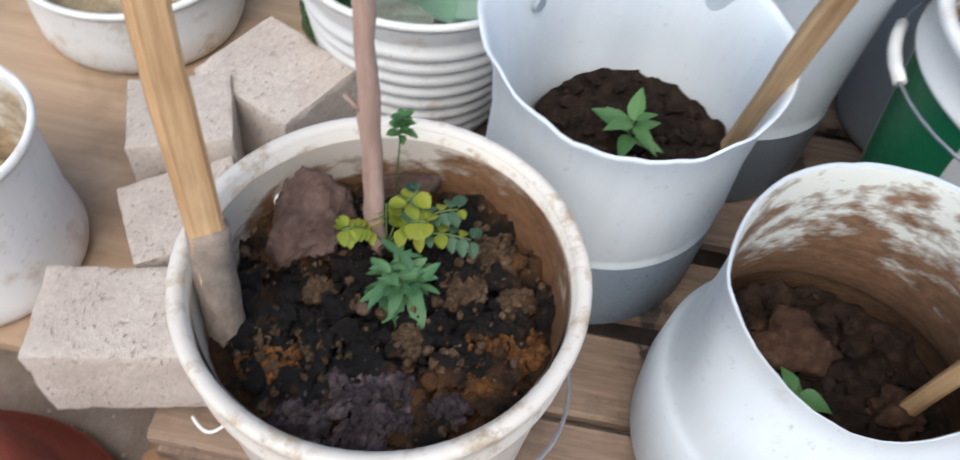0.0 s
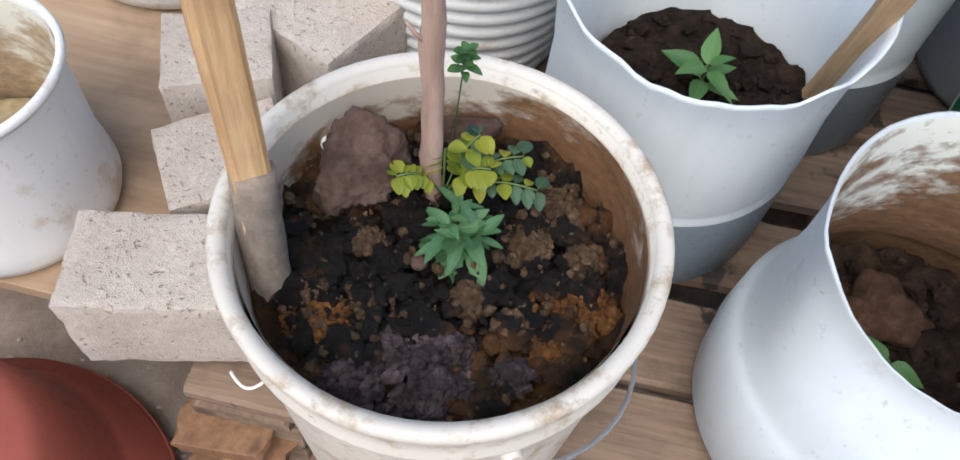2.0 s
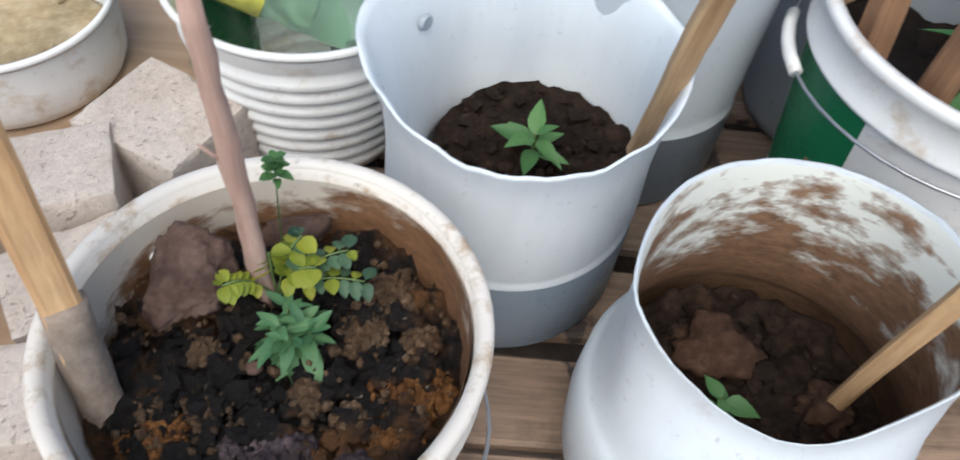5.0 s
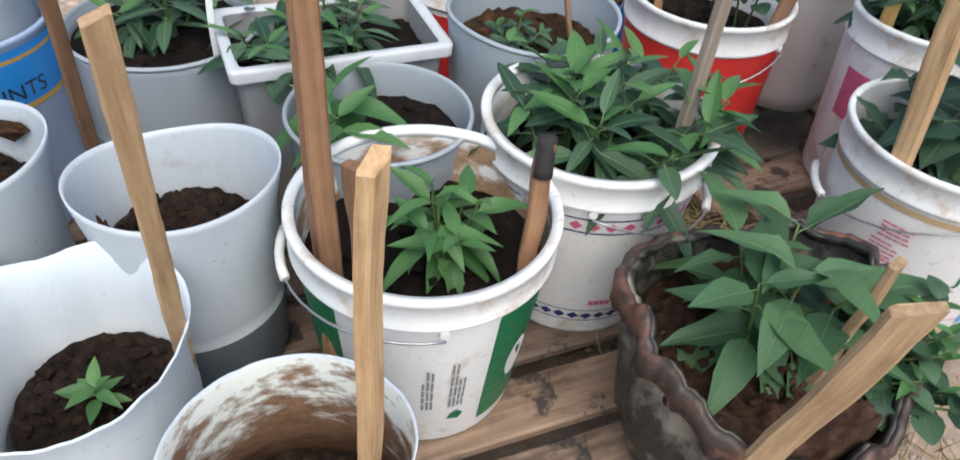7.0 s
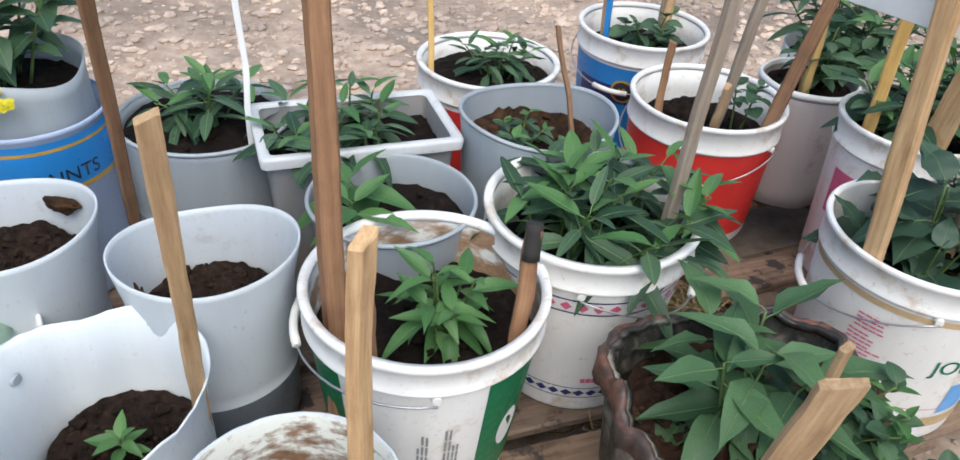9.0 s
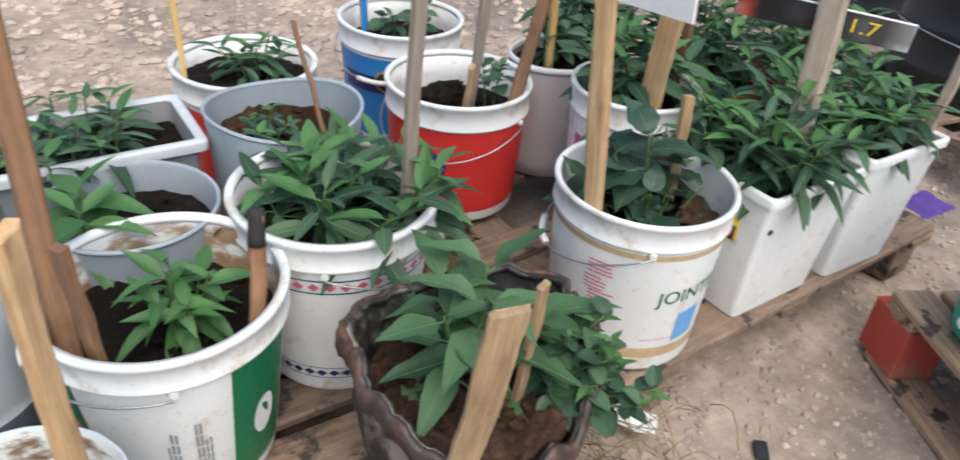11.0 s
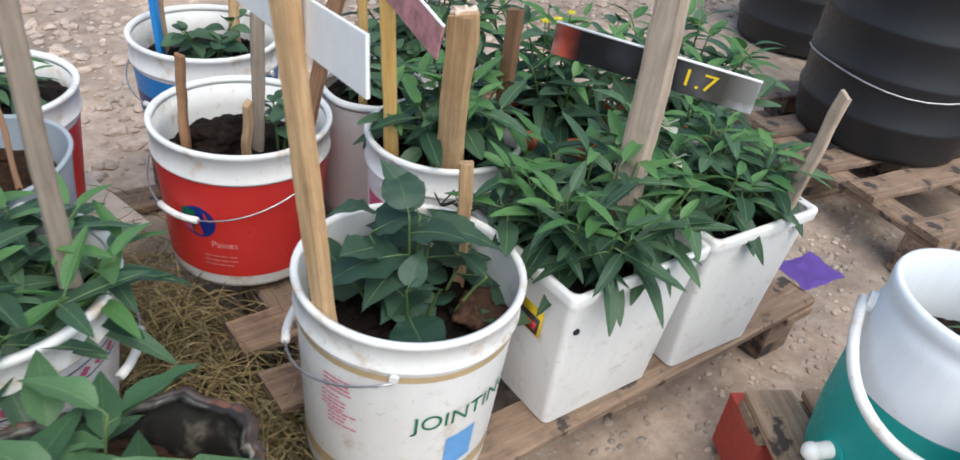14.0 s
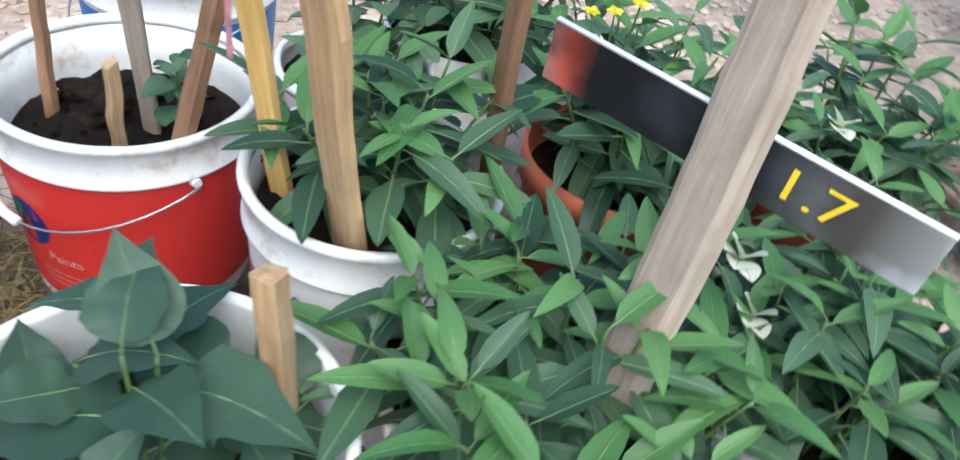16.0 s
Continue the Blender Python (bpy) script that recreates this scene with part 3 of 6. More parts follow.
# plywood board beside the first pallet, on two timber bearers
bm = bmesh.new()
box(bm, 0.95, 0.88, 0.016, bevel=0.002)
plywood = solid("plywood_board", bm, PLY, (-0.615, 0.86, 0.164), "water-stained plywood sheet holding bricks and pots", "board", rz=-11, flat=True)
bm = bmesh.new()
for y in (0.46, 1.15):
    box(bm, 0.9, 0.09, 0.154, pose(-0.70, y + 0.09, 0.077, 0, 0, -11), 0.004)
solid("timber_bearer", bm, PALLET, (0, 0, 0), "rough timber bearers carrying the plywood sheet", "timber", flat=True)
for i, (dx, dz, a) in enumerate(((0, 0.012, 4), (0.012, 0.037, -3), (-0.006, 0.062, 6))):
    bm = bmesh.new()
    box(bm, 0.085, 0.045, 0.018, pose(dx, 0, dz, 0, 0, a), 0.002)
    bmesh.ops.subdivide_edges(bm, edges=bm.edges[:], cuts=3, use_grid_fill=True)
    for v in bm.verts:
        v.co.x += 0.010 * noise.noise(v.co * 120 + Vector((0, i * 3.0, 0))) * (1 if abs(v.co.x - dx) > 0.03 else 0)
    solid("wood_offcut", bm, STAKE_BROWN, (-0.215, 0.275, 0.03), "splintered wooden offcut stacked below the plywood edge", "wood", group="wood offcuts", rz=-12, flat=True)


# ------------------------------------------------ soil
def soil(cx, cy, r, z0, z1, mat=SOIL, rough=0.012, seed=0, label="dark moist potting soil in its pot", clods=26, shape=None, slope=(0, 0), low_r=0.78, res=(64, 18)):
    """A body of earth filling a vessel from z0 to z1, with an uneven crumbly top and clods."""
    s = thing("potting_soil", (cx, cy, 0), label, "soil", "soil in the pots")
    bm = bmesh.new()
    seg, nr = res
    rnd = random.Random(seed)
    cen = bm.verts.new((0, 0, z1 + rough * 0.5))
    prev = None
    for j in range(1, nr + 1):
        ring = []
        for k in range(seg):
            a = 2 * math.pi * k / seg
            rr = r * j / nr
            if shape:
                rr *= shape(a)
            x, y = rr * math.cos(a), rr * math.sin(a)
            h = rough * (noise.noise((x * 18 + seed, y * 18, seed)) + 0.7 * noise.noise((x * 55, y * 55 + seed, 1.0)) + 0.5 * abs(noise.noise((x * 130, y * 130 + seed, 5.0))) + 0.25 * noise.noise((x * 280, y * 280, 9.0)))
            if j == nr:
                h = min(h, 0) - 0.002
            ring.append(bm.verts.new((x, y, z1 + h + slope[0] * x + slope[1] * y)))
        for k in range(seg):
            if prev is None:
                bm.faces.new((cen, ring[k], ring[(k + 1) % seg]))
            else:
                bm.faces.new((prev[k], ring[k], ring[(k + 1) % seg], prev[(k + 1) % seg]))
        prev = ring
    low = [bm.verts.new((v.co.x * low_r, v.co.y * low_r, z0)) for v in prev]
    for k in range(seg):
        bm.faces.new((prev[k], low[k], low[(k + 1) % seg], prev[(k + 1) % seg]))
    bm.faces.new(low[::-1])
    part("soil_bed", bm, mat, s)
    bm = bmesh.new()
    for _ in range(clods):
        a, q = rnd.random() * 6.28, math.sqrt(rnd.random()) * r * 0.86
        e = 0.0025 + 0.008 * rnd.random() ** 2.5
        x, y = q * math.cos(a), q * math.sin(a)
        g = bmesh.ops.create_icosphere(bm, subdivisions=2, radius=e)
        for v in g["verts"]:
            v.co *= 1 + 0.8 * noise.noise(v.co / e * 1.1 + Vector((x * 90, y * 90, seed))) + 0.4 * noise.noise(v.co / e * 2.7 + Vector((y * 90, x * 90, seed)))
            v.co.z *= 0.75
            v.co += Vector((x, y, z1 + rough * 0.4 + slope[0] * x + slope[1] * y))
    if clods:
        tagged(part("crumbled_earth", bm, mat, s), kind="stuff")
    return s


def boulder(name, loc, size, mat, label, category, seed, parent=None, rot=(0, 0, 0), sub=4, amp=0.35, facets=0):
    bm = bmesh.new()
    rnd = random.Random(seed)
    cuts = [(Vector((rnd.gauss(0, 1), rnd.gauss(0, 1), rnd.gauss(0, 1))).normalized(), rnd.uniform(0.55, 0.82)) for _ in range(facets)]
    bmesh.ops.create_icosphere(bm, subdivisions=sub, radius=1.0)
    for v in bm.verts:
        for d, q in cuts:
            v.co -= d * max(0.0, v.co.dot(d) - q)
        k = 1 + amp * noise.noise(v.co * 1.3 + Vector((seed, 0, 0))) + amp * 0.4 * noise.noise(v.co * 4 + Vector((0, seed, 0))) + amp * 0.22 * noise.noise(v.co * 11) + amp * 0.12 * noise.noise(v.co * 23)
        v.co = Vector((v.co.x * size[0], v.co.y * size[1], v.co.z * size[2])) * k
    ob = new(name, to_mesh(name, bm, mat))
    ob.matrix_world = pose(*loc, *rot)
    return tagged(ob, label, category)


# ------------------------------------------------ vessels
def pail(loc, rt, rb, h, mat, label, category="bucket", group="paint pails", collar=0.05, handle=None, grip=True, t=0.004, rim_mat=None, wear=0.0):
    """A paint pail: tapered body, ringed collar, and a wire bail lying at angle handle."""
    p = thing("pail", loc, label, category, group)
    zc = h - collar
    rc = rb + (rt - rb) * zc / h - 0.004
    outer = [(rb - 0.008, 0), (rb - 0.002, 0.003), (rb, 0.010), (rc, zc), (rc + 0.001, h - 0.004)]
    wob = (lambda a, r, z, i: (r * (1 + wear * math.sin(2 * a + 1.0) * z / h), z)) if wear else None
    part("body", lathe(wall_profile(outer, t), 64, wob), mat, p)
    cone = Cone([(rb, 0.010), (rc, zc)])
    rr = rt
    col = [(rc + 0.0015, zc), (rr - 0.0045, zc), (rr - 0.0028, zc + 0.002), (rr - 0.0028, zc + 0.0055), (rr - 0.0052, zc + 0.009), (rr - 0.0042, h - 0.013),
           (rr - 0.0010, h - 0.010), (rr, h - 0.006), (rr - 0.0004, h - 0.002), (rr - 0.0025, h), (rr - 0.0065, h), (rc - 0.0038, h - 0.003), (rc - 0.004, h - 0.012), (rc + 0.0015, h - 0.014)]
    part("rim", lathe(col + [col[0]], 64, wob, close=False), rim_mat or mat, p, "ringed collar")
    if handle is not None:
        a, drop = radians(handle[0]), handle[1]
        f, s = Vector((math.cos(a), math.sin(a), 0)), Vector((-math.sin(a), math.cos(a), 0))
        zl = zc - 0.005
        pts = []
        for i in range(25):
            u = math.pi * i / 24
            pts.append(s * (rr + 0.006) * math.cos(u) + f * (rr + 0.008) * math.sin(u) + Vector((0, 0, zl - drop * math.sin(u))))
        part("wire_bail", tube(bmesh.new(), pts, 0.0018, 6), WIRE, p, "bent zinc wire bail")
        if grip:
            part("grip", tube(bmesh.new(), pts[10:15], 0.0065, 10), WHITE, p, "white plastic grip")
        for sgn in (1, -1):
            bm = bmesh.new()
            bmesh.ops.create_cone(bm, cap_ends=True, segments=14, radius1=0.0075, radius2=0.006, depth=0.008,
                                  matrix=Matrix.Translation(s * sgn * (rc + 0.004) + Vector((0, 0, zl))) @ (s * sgn).to_track_quat("Z", "Y").to_matrix().to_4x4())
            part("lug", bm, mat, p)
    return p, cone


def fibre(r, n=20):
    return [(r * math.cos(2 * math.pi * k / n), r * math.sin(2 * math.pi * k / n)) for k in range(n)]


# ------------------------------------------------ leaves and plants
def leaf_mesh(name, outline, mat, droop=0.25, fold=0.25, petiole=0.15, wav=0.0, seed=0):
    """A blade along +x of unit length: half-widths over its length, folded along the midrib, drooping, with a stalk."""
    bm = bmesh.new()
    rows = []
    n = len(outline)
    for i, (x, hw) in enumerate(outline):
        z = -droop * x * x
        wv = wav * math.sin(i * 2.1 + seed)
        rows.append([bm.verts.new((petiole + x, s * hw, z + fold * hw * abs(s) + wv * abs(s) * hw)) for s in (-1, -0.5, 0, 0.5, 1)] if hw > 0.004
                    else [bm.verts.new((petiole + x, 0, z))] * 5)
    for p, q in zip(rows, rows[1:]):
        for k in range(4):
            f = list(dict.fromkeys((p[k], q[k], q[k + 1], p[k + 1])))
            if len(f) > 2:
                bm.faces.new(f)
    blade = len(bm.faces)
    tube(bm, [(0, 0, 0.0), (petiole * 0.5, 0, 0.015)] + [(petiole + x, 0, -droop * x * x + 0.001) for x in (0.02, 0.25, 0.5, 0.75, 0.92)], 0.016, 4, 0.3)
    bm.faces.ensure_lookup_table()
    for f in bm.faces[blade:]:
        f.material_index = 1
    return to_mesh(name, bm, [mat, RIB])


LANCE = [(0, 0.0), (0.06, 0.055), (0.18, 0.118), (0.36, 0.142), (0.58, 0.128), (0.78, 0.088), (0.93, 0.038), (1.0, 0.0)]
OVATE = [(0, 0.0), (0.05, 0.09), (0.18, 0.2), (0.36, 0.24), (0.56, 0.2), (0.76, 0.12), (0.92, 0.04), (1.0, 0.0)]
HEART = [(-0.17, 0.12), (-0.14, 0.22), (-0.07, 0.33), (0.05, 0.42), (0.18, 0.455), (0.32, 0.43), (0.46, 0.36), (0.60, 0.265), (0.74, 0.165), (0.87, 0.075), (0.95, 0.025), (1.0, 0.0)]
ROUND = [(0, 0.0), (0.1, 0.22), (0.3, 0.38), (0.55, 0.40), (0.78, 0.28), (0.94, 0.12), (1.0, 0.0)]


def leaf_set(outline, mat, flat=1.0, **k):
    return [leaf_mesh("leaf", outline, mat, droop=d, fold=f * flat, seed=i, **k) for i, (d, f) in enumerate(((0.15, 0.3), (0.35, 0.2), (0.55, 0.35), (0.05, 0.45)))]


L_LANCE = leaf_set(LANCE, LEAF, petiole=0.18)
L_LANCE_Y = leaf_set(LANCE, LEAF_YOUNG, petiole=0.12)
L_OVATE = leaf_set(OVATE, LEAF, petiole=0.12, wav=0.15)
L_OVATE_Y = leaf_set(OVATE, LEAF_YOUNG, petiole=0.10)
L_HEART = leaf_set(HEART, LEAF_BLUE, flat=0.45, petiole=0.3, wav=0.12)
L_BROAD = leaf_set(OVATE, LEAF_MID, petiole=0.14, wav=0.2)
L_SMALL = leaf_set(LANCE, LEAF_SMALL, petiole=0.12)
L_ROUND = leaf_set(ROUND, LEAF, petiole=0.15)
L_ROUND_G = leaf_set(ROUND, LEAF_YOUNG, petiole=0.15)
L_ROUND_Y = leaf_set(ROUND, LEAF_YEL, petiole=0.1)


def aim(at, d, up=(0, 0, 1), s=1.0, sw=1.0):
    """A pose whose +x points along d, with z near up, scaled by s along and sw across."""
    x = Vector(d).normalized()
    y = Vector(up).cross(x)
    if y.length < 1e-3:
        y = Vector((0, 1, 0)).cross(x)
    y.normalize()
    z = x.cross(y)
    return Matrix(((x.x * s, y.x * s * sw, z.x * s, at[0]), (x.y * s, y.y * s * sw, z.y * s, at[1]), (x.z * s, y.z * s * sw, z.z * s, at[2]), (0, 0, 0, 1)))


def plant(loc, stems, height, spread, leaves, size, per, label, young=None, seed=0, lean=(0, 0), bare=0.25, category="plant", stem_mat=None, group="plants in the pots", thick=0.003, foot=0.4, wide=1.0, keep=None):
    """A potted plant: curved stems rising from the soil, leaves set spirally along them, a tuft at each tip."""
    rnd = random.Random(seed * 7 + 11)
    p = thing("potted_plant", loc, label, category, group)
    jobs = []
    for s in range(stems):
        a = 2 * math.pi * (s + rnd.random() * 0.7) / stems
        q = rnd.random() ** 0.6
        base = Vector((math.cos(a), math.sin(a), 0)) * spread * foot * q
        tip = Vector((math.cos(a) * spread * q + lean[0], math.sin(a) * spread * q + lean[1], height * rnd.uniform(0.7, 1.08) * (1.08 - 0.35 * q)))
        mid = base.lerp(tip, 0.5) + Vector((0, 0, height * 0.15))
        pts = [base.lerp(mid, f).lerp(mid.lerp(tip, f), f) for f in [i / 8 for i in range(9)]]
        part("stem", tube(bmesh.new(), pts, thick, 5, 0.5), stem_mat or STEM, p)
        spin = rnd.random() * 6.28
        for k in range(per):
            f = bare + (1 - bare) * k / max(1, per - 1)
            i = min(7, int(f * 8))
            at = pts[i].lerp(pts[i + 1], f * 8 - i)
            spin += 2.4
            rise = -0.25 + 0.95 * f ** 2 + rnd.uniform(-0.2, 0.2)
            d = Vector((math.cos(spin), math.sin(spin), rise))
            if keep and (at + d.normalized() * size).xy.length > keep and at.z + rise * size < 0.05:
                d.z += 0.5
            sz = size * rnd.uniform(0.7, 1.15) * (1.0 - 0.35 * f ** 3)
            src = young if (young and f > 0.8 and rnd.random() < 0.75) else leaves
            jobs.append((src[rnd.randrange(4)], aim(at, d, (rnd.uniform(-0.3, 0.3), rnd.uniform(-0.3, 0.3), 1), sz, wide * rnd.uniform(0.85, 1.15))))
    for me, m in jobs:
        part("leaf", me, None, p, m=m)
    return p


# ------------------------------------------------ the first pots: stained pail with a cutting, jugs with seedlings
A = (-0.027, 0.302)
pail_a, _ = pail((*A, PH), 0.141, 0.118, 0.281, OFFWHITE, "grimy off-white pail with a bare cutting, rock and small plants", collar=0.045, handle=(20, 0.10), grip=False, t=0.005)
part("rusty_lining", lathe([(0.1175, 0.18), (0.1255, 0.236), (0.1268, 0.268)], 64, None, False), RUSTY_WALL, pail_a, "rust-brown stains inside")
soil(*A, 0.1262, PH + 0.01, 0.374, SOIL_WET, 0.019, 1, "wet black soil with rusty patches in the grimy pail", 520, res=(220, 72))


def crumb_heap(name, loc, size, grain, count, mat, label, seed):
    """A clod made of many small angular crumbs packed into a low mound."""
    rnd = random.Random(seed)
    bm = bmesh.new()
    for _ in range(count):
        a, q = rnd.random() * 6.28, math.sqrt(rnd.random())
        lump = 0.75 + 0.5 * noise.noise((math.cos(a) * 1.6 + seed, math.sin(a) * 1.6, 0.4))
        x, y = size[0] * q * lump * math.cos(a), size[1] * q * lump * math.sin(a)
        z = size[2] * (1 - q * q) * (0.55 + 0.6 * noise.noise((x * 60, y * 60, seed))) + size[2] * 0.3 * rnd.random() * (1 - q)
        e = grain * rnd.uniform(0.5, 1.35)
        turn = Euler((rnd.random() * 6, rnd.random() * 6, rnd.random() * 6)).to_matrix()
        g = bmesh.ops.create_icosphere(bm, subdivisions=1, radius=e)
        for v in g["verts"]:
            v.co = turn @ Vector((v.co.x * 1.2, v.co.y, v.co.z * 0.8)) * (1 + 0.5 * (rnd.random() - 0.5)) + Vector((x, y, z))
    return solid(name, bm, mat, loc, label, "soil", kind="stuff", flat=True)


for i, (x, y, r, h, mt) in enumerate(((0.048, 0.349, 0.034, 0.013, CRUMB), (0.030, 0.318, 0.022, 0.011, CRUMB), (0.064, 0.268, 0.034, 0.008, RUSTCRUMB), (0.045, 0.236, 0.020, 0.009, RUSTCRUMB), (-0.008, 0.274, 0.017, 0.014, CRUMB),
                                      (-0.079, 0.314, 0.015, 0.012, CRUMB), (-0.100, 0.250, 0.026, 0.008, RUSTCRUMB), (-0.118, 0.275, 0.018, 0.008, CRUMB), (-0.105, 0.345, 0.018, 0.010, CRUMB), (-0.075, 0.268, 0.012, 0.008, CRUMB), (0.020, 0.255, 0.014, 0.008, CRUMB), (0.070, 0.310, 0.016, 0.009, CRUMB))):
    crumb_heap("earth_clump", (x, y, 0.378), (r, r * 0.9, h), 0.0034, int(90 + r * 4200), mt, "rusty brown clump of crumbly earth in the pail", 20 + i)
crumb_heap("grey_clod", (-0.036, 0.216, 0.376), (0.056, 0.042, 0.024), 0.0042, 620, LUMP, "grey-purple crusted clod of earth in the pail", 31)
crumb_heap("small_clod", (0.022, 0.222, 0.380), (0.015, 0.014, 0.015), 0.0036, 120, LUMP, "small grey clod of earth in the pail", 33)
boulder("flat_rock", (-0.090, 0.352, 0.404), (0.036, 0.037, 0.018), ROCK, "flat reddish-brown rock leaning on the soil", "rock", 41, rot=(32, 6, -28), amp=0.42, sub=5, facets=14)
boulder("flat_rock", (A[0] + 0.005, A[1] + 0.104, 0.392), (0.030, 0.013, 0.016), ROCK, "small reddish rock lying behind the cutting", "rock", 44, rot=(0, 0, 15), amp=0.25, facets=10)
rnd = random.Random(77)
bm = bmesh.new()
for _ in range(330):
    a, q = rnd.random() * 6.28, math.sqrt(rnd.random()) * 0.118
    e = 0.0012 + 0.0038 * rnd.random() ** 3
    g = bmesh.ops.create_icosphere(bm, subdivisions=1, radius=e)
    for v in g["verts"]:
        v.co *= 1 + 0.5 * (rnd.random() - 0.5)
        v.co += Vector((A[0] + q * math.cos(a), A[1] + q * math.sin(a), 0.3835 + 0.003 * rnd.random()))
solid("clay_crumbs", bm, CRUMB, label="brown clay crumbs strewn over the wet soil", category="soil", kind="stuff", flat=True)
boulder("pebble", (-0.042, 0.295, 0.388), (0.0062, 0.0060, 0.0058), ROCK, "small round reddish pebble on the soil", "pebble", 43, sub=2, amp=0.1)
boulder("foam_bead", (-0.112, 0.383, 0.394), (0.006, 0.006, 0.007), PAPER, "white foam bead on the soil", "litter", 45, sub=2, amp=0.1)
bm = bmesh.new()
pts = [Vector((-0.037, 0.357, 0.365)).lerp(Vector((-0.042, 0.360, 0.63)), i / 14) + Vector((0.003 * noise.noise((i * 0.6, 0, 0)), 0.003 * noise.noise((i * 0.6, 5, 0)), 0)) for i in range(15)]
tube(bm, pts, 0.0074, 12, 0.85)
for v in bm.verts:
    v.co += Vector((noise.noise(v.co * 80), noise.noise(v.co * 80 + Vector((5, 0, 0))), 0)) * 0.0022
bt = thing("woody_cutting", (0, 0, 0), "leafless pinkish woody cutting standing in the pail", "plant")
part("trunk", bm, BARK, bt)
bm = bmesh.new()
tube(bm, [(-0.043, 0.357, 0.52), (-0.049, 0.354, 0.528), (-0.054, 0.352, 0.538)], 0.0022, 5, 0.4)
part("twig", bm, BARK, bt)
stake((-0.135, 0.273, 0.355), (-0.156, 0.378, 0.77), 0.0225, 0.015, STAKE, "pale round-edged wooden stake pushed into the grimy pail", 20, 0.08, 1)
bm = bmesh.new()
tube(bm, [Vector((-0.1352, 0.2735, 0.362)).lerp(Vector((-0.1382, 0.301, 0.466)), i / 6) for i in range(7)], 0.0140, 12, 0.97)
for v in bm.verts:
    v.co += Vector((noise.noise(v.co * 70), noise.noise(v.co * 70 + Vector((3, 0, 0))), 0)) * 0.002
solid("mud_crust", bm, CRUST, label="grey mud caked round the lower stake", category="mud")
# rosette and yellowing compound leaves
plant((-0.018, 0.312, 0.380), 8, 0.034, 0.024, L_SMALL, 0.024, 9, "small blue-green rosette of narrow leaves on wet soil", seed=3, bare=0.1, thick=0.0012, wide=1.6)
yp = thing("potted_plant", (-0.030, 0.352, 0.385), "small shrub shoot with rounded yellow-green leaflets", "plant", "plants in the pots")
rnd = random.Random(5)
bm = bmesh.new()
jobs = []
for s, (dx, dy, dz) in enumerate(((-0.030, -0.014, 0.036), (0.030, -0.006, 0.040), (0.052, 0.010, 0.036), (0.022, 0.012, 0.052), (0.062, -0.010, 0.026), (0.0, 0.004, 0.046))):
    pts = bow((0, 0, 0), (dx, dy, dz), (0, 0, 0.012), 8)
    tube(bm, pts, 0.0009, 4)
    for k in range(3, 9):
        for sg in (-1, 1):
            d = Vector((dx, dy, 0)).normalized().cross(Vector((0, 0, 1))) * sg + Vector((dx, dy, 0.0)) * 6
            jobs.append((pts[k], d, L_ROUND_Y if (s in (0, 1, 5) or rnd.random() < 0.4) else L_ROUND))
part("stem", bm, STEM, yp)
for at, d, src in jobs:
    part("leaflet", src[rnd.randrange(4)], None, yp, m=aim(at, d, (0, 0, 1), rnd.uniform(0.009, 0.0135)))
plant((-0.030, 0.385, 0.39), 1, 0.116, 0.012, L_ROUND_G, 0.011, 20, "thin shoot with tiny round leaflets beside the cutting", seed=8, bare=0.75, thick=0.0008)

# cut milky jug with a seedling
B = (0.180, 0.548)


def jug_b(a, r, z, i):
    """Squarish jug wall with one flat, folded corner at the back and a ragged cut edge."""
    d = math.degrees(a) % 360
    k = 1 + 0.035 * math.cos(2 * (a - 0.9))
    if i > 12 and z < 0.22:
        k *= 1 - 0.24 * max(0.0, math.cos(a - 3.5)) * min(1.0, (0.22 - z) / 0.05)
    k *= 1 - 0.13 * math.exp(-((d - 88) / 17) ** 2) * min(1, z / 0.16)
    zz = z
    if z > 0.24:
        k *= 1 + 0.10 * math.exp(-((d - 160) / 38) ** 2) * min(1, (z - 0.24) / 0.05)
        zz = z - 0.012 * math.exp(-((d - 262) / 48) ** 2) + 0.006 * noise.noise((d * 0.09, 0, 3)) + 0.012 * math.exp(-((d - 170) / 40) ** 2)
    return r * k, zz


jb = thing("cut_jug", (*B, PH), "milky plastic jug cut open, holding a pepper seedling", "planter", "cut jugs")
prof = [(0.112, 0), (0.121, 0.004), (0.125, 0.012), (0.126, 0.06), (0.127, 0.115), (0.1245, 0.121), (0.1245, 0.126), (0.128, 0.14), (0.126, 0.20), (0.129, 0.25), (0.134, 0.282), (0.138, 0.290)]
part("jug_wall", lathe(wall_profile(prof, 0.0028, 0.005), 72, jug_b), JUG, jb)
# added shell just outside the lower wall, coloured like soil seen through it
part("stained_base", lathe([(0.1222, 0.006), (0.1258, 0.0125), (0.1268, 0.06), (0.1278, 0.112), (0.1274, 0.116)], 72, jug_b, False), SHOWTHROUGH, jb, "added dark shell imitating soil seen through the wall")
bm = bmesh.new()
bmesh.ops.create_cone(bm, cap_ends=True, segments=18, radius1=0.009, radius2=0.007, depth=0.004, matrix=pose(-0.083, 0.083, 0.252, 0, 90, -45))
part("dimple", bm, GREYJUG, jb, "round moulded dimple")
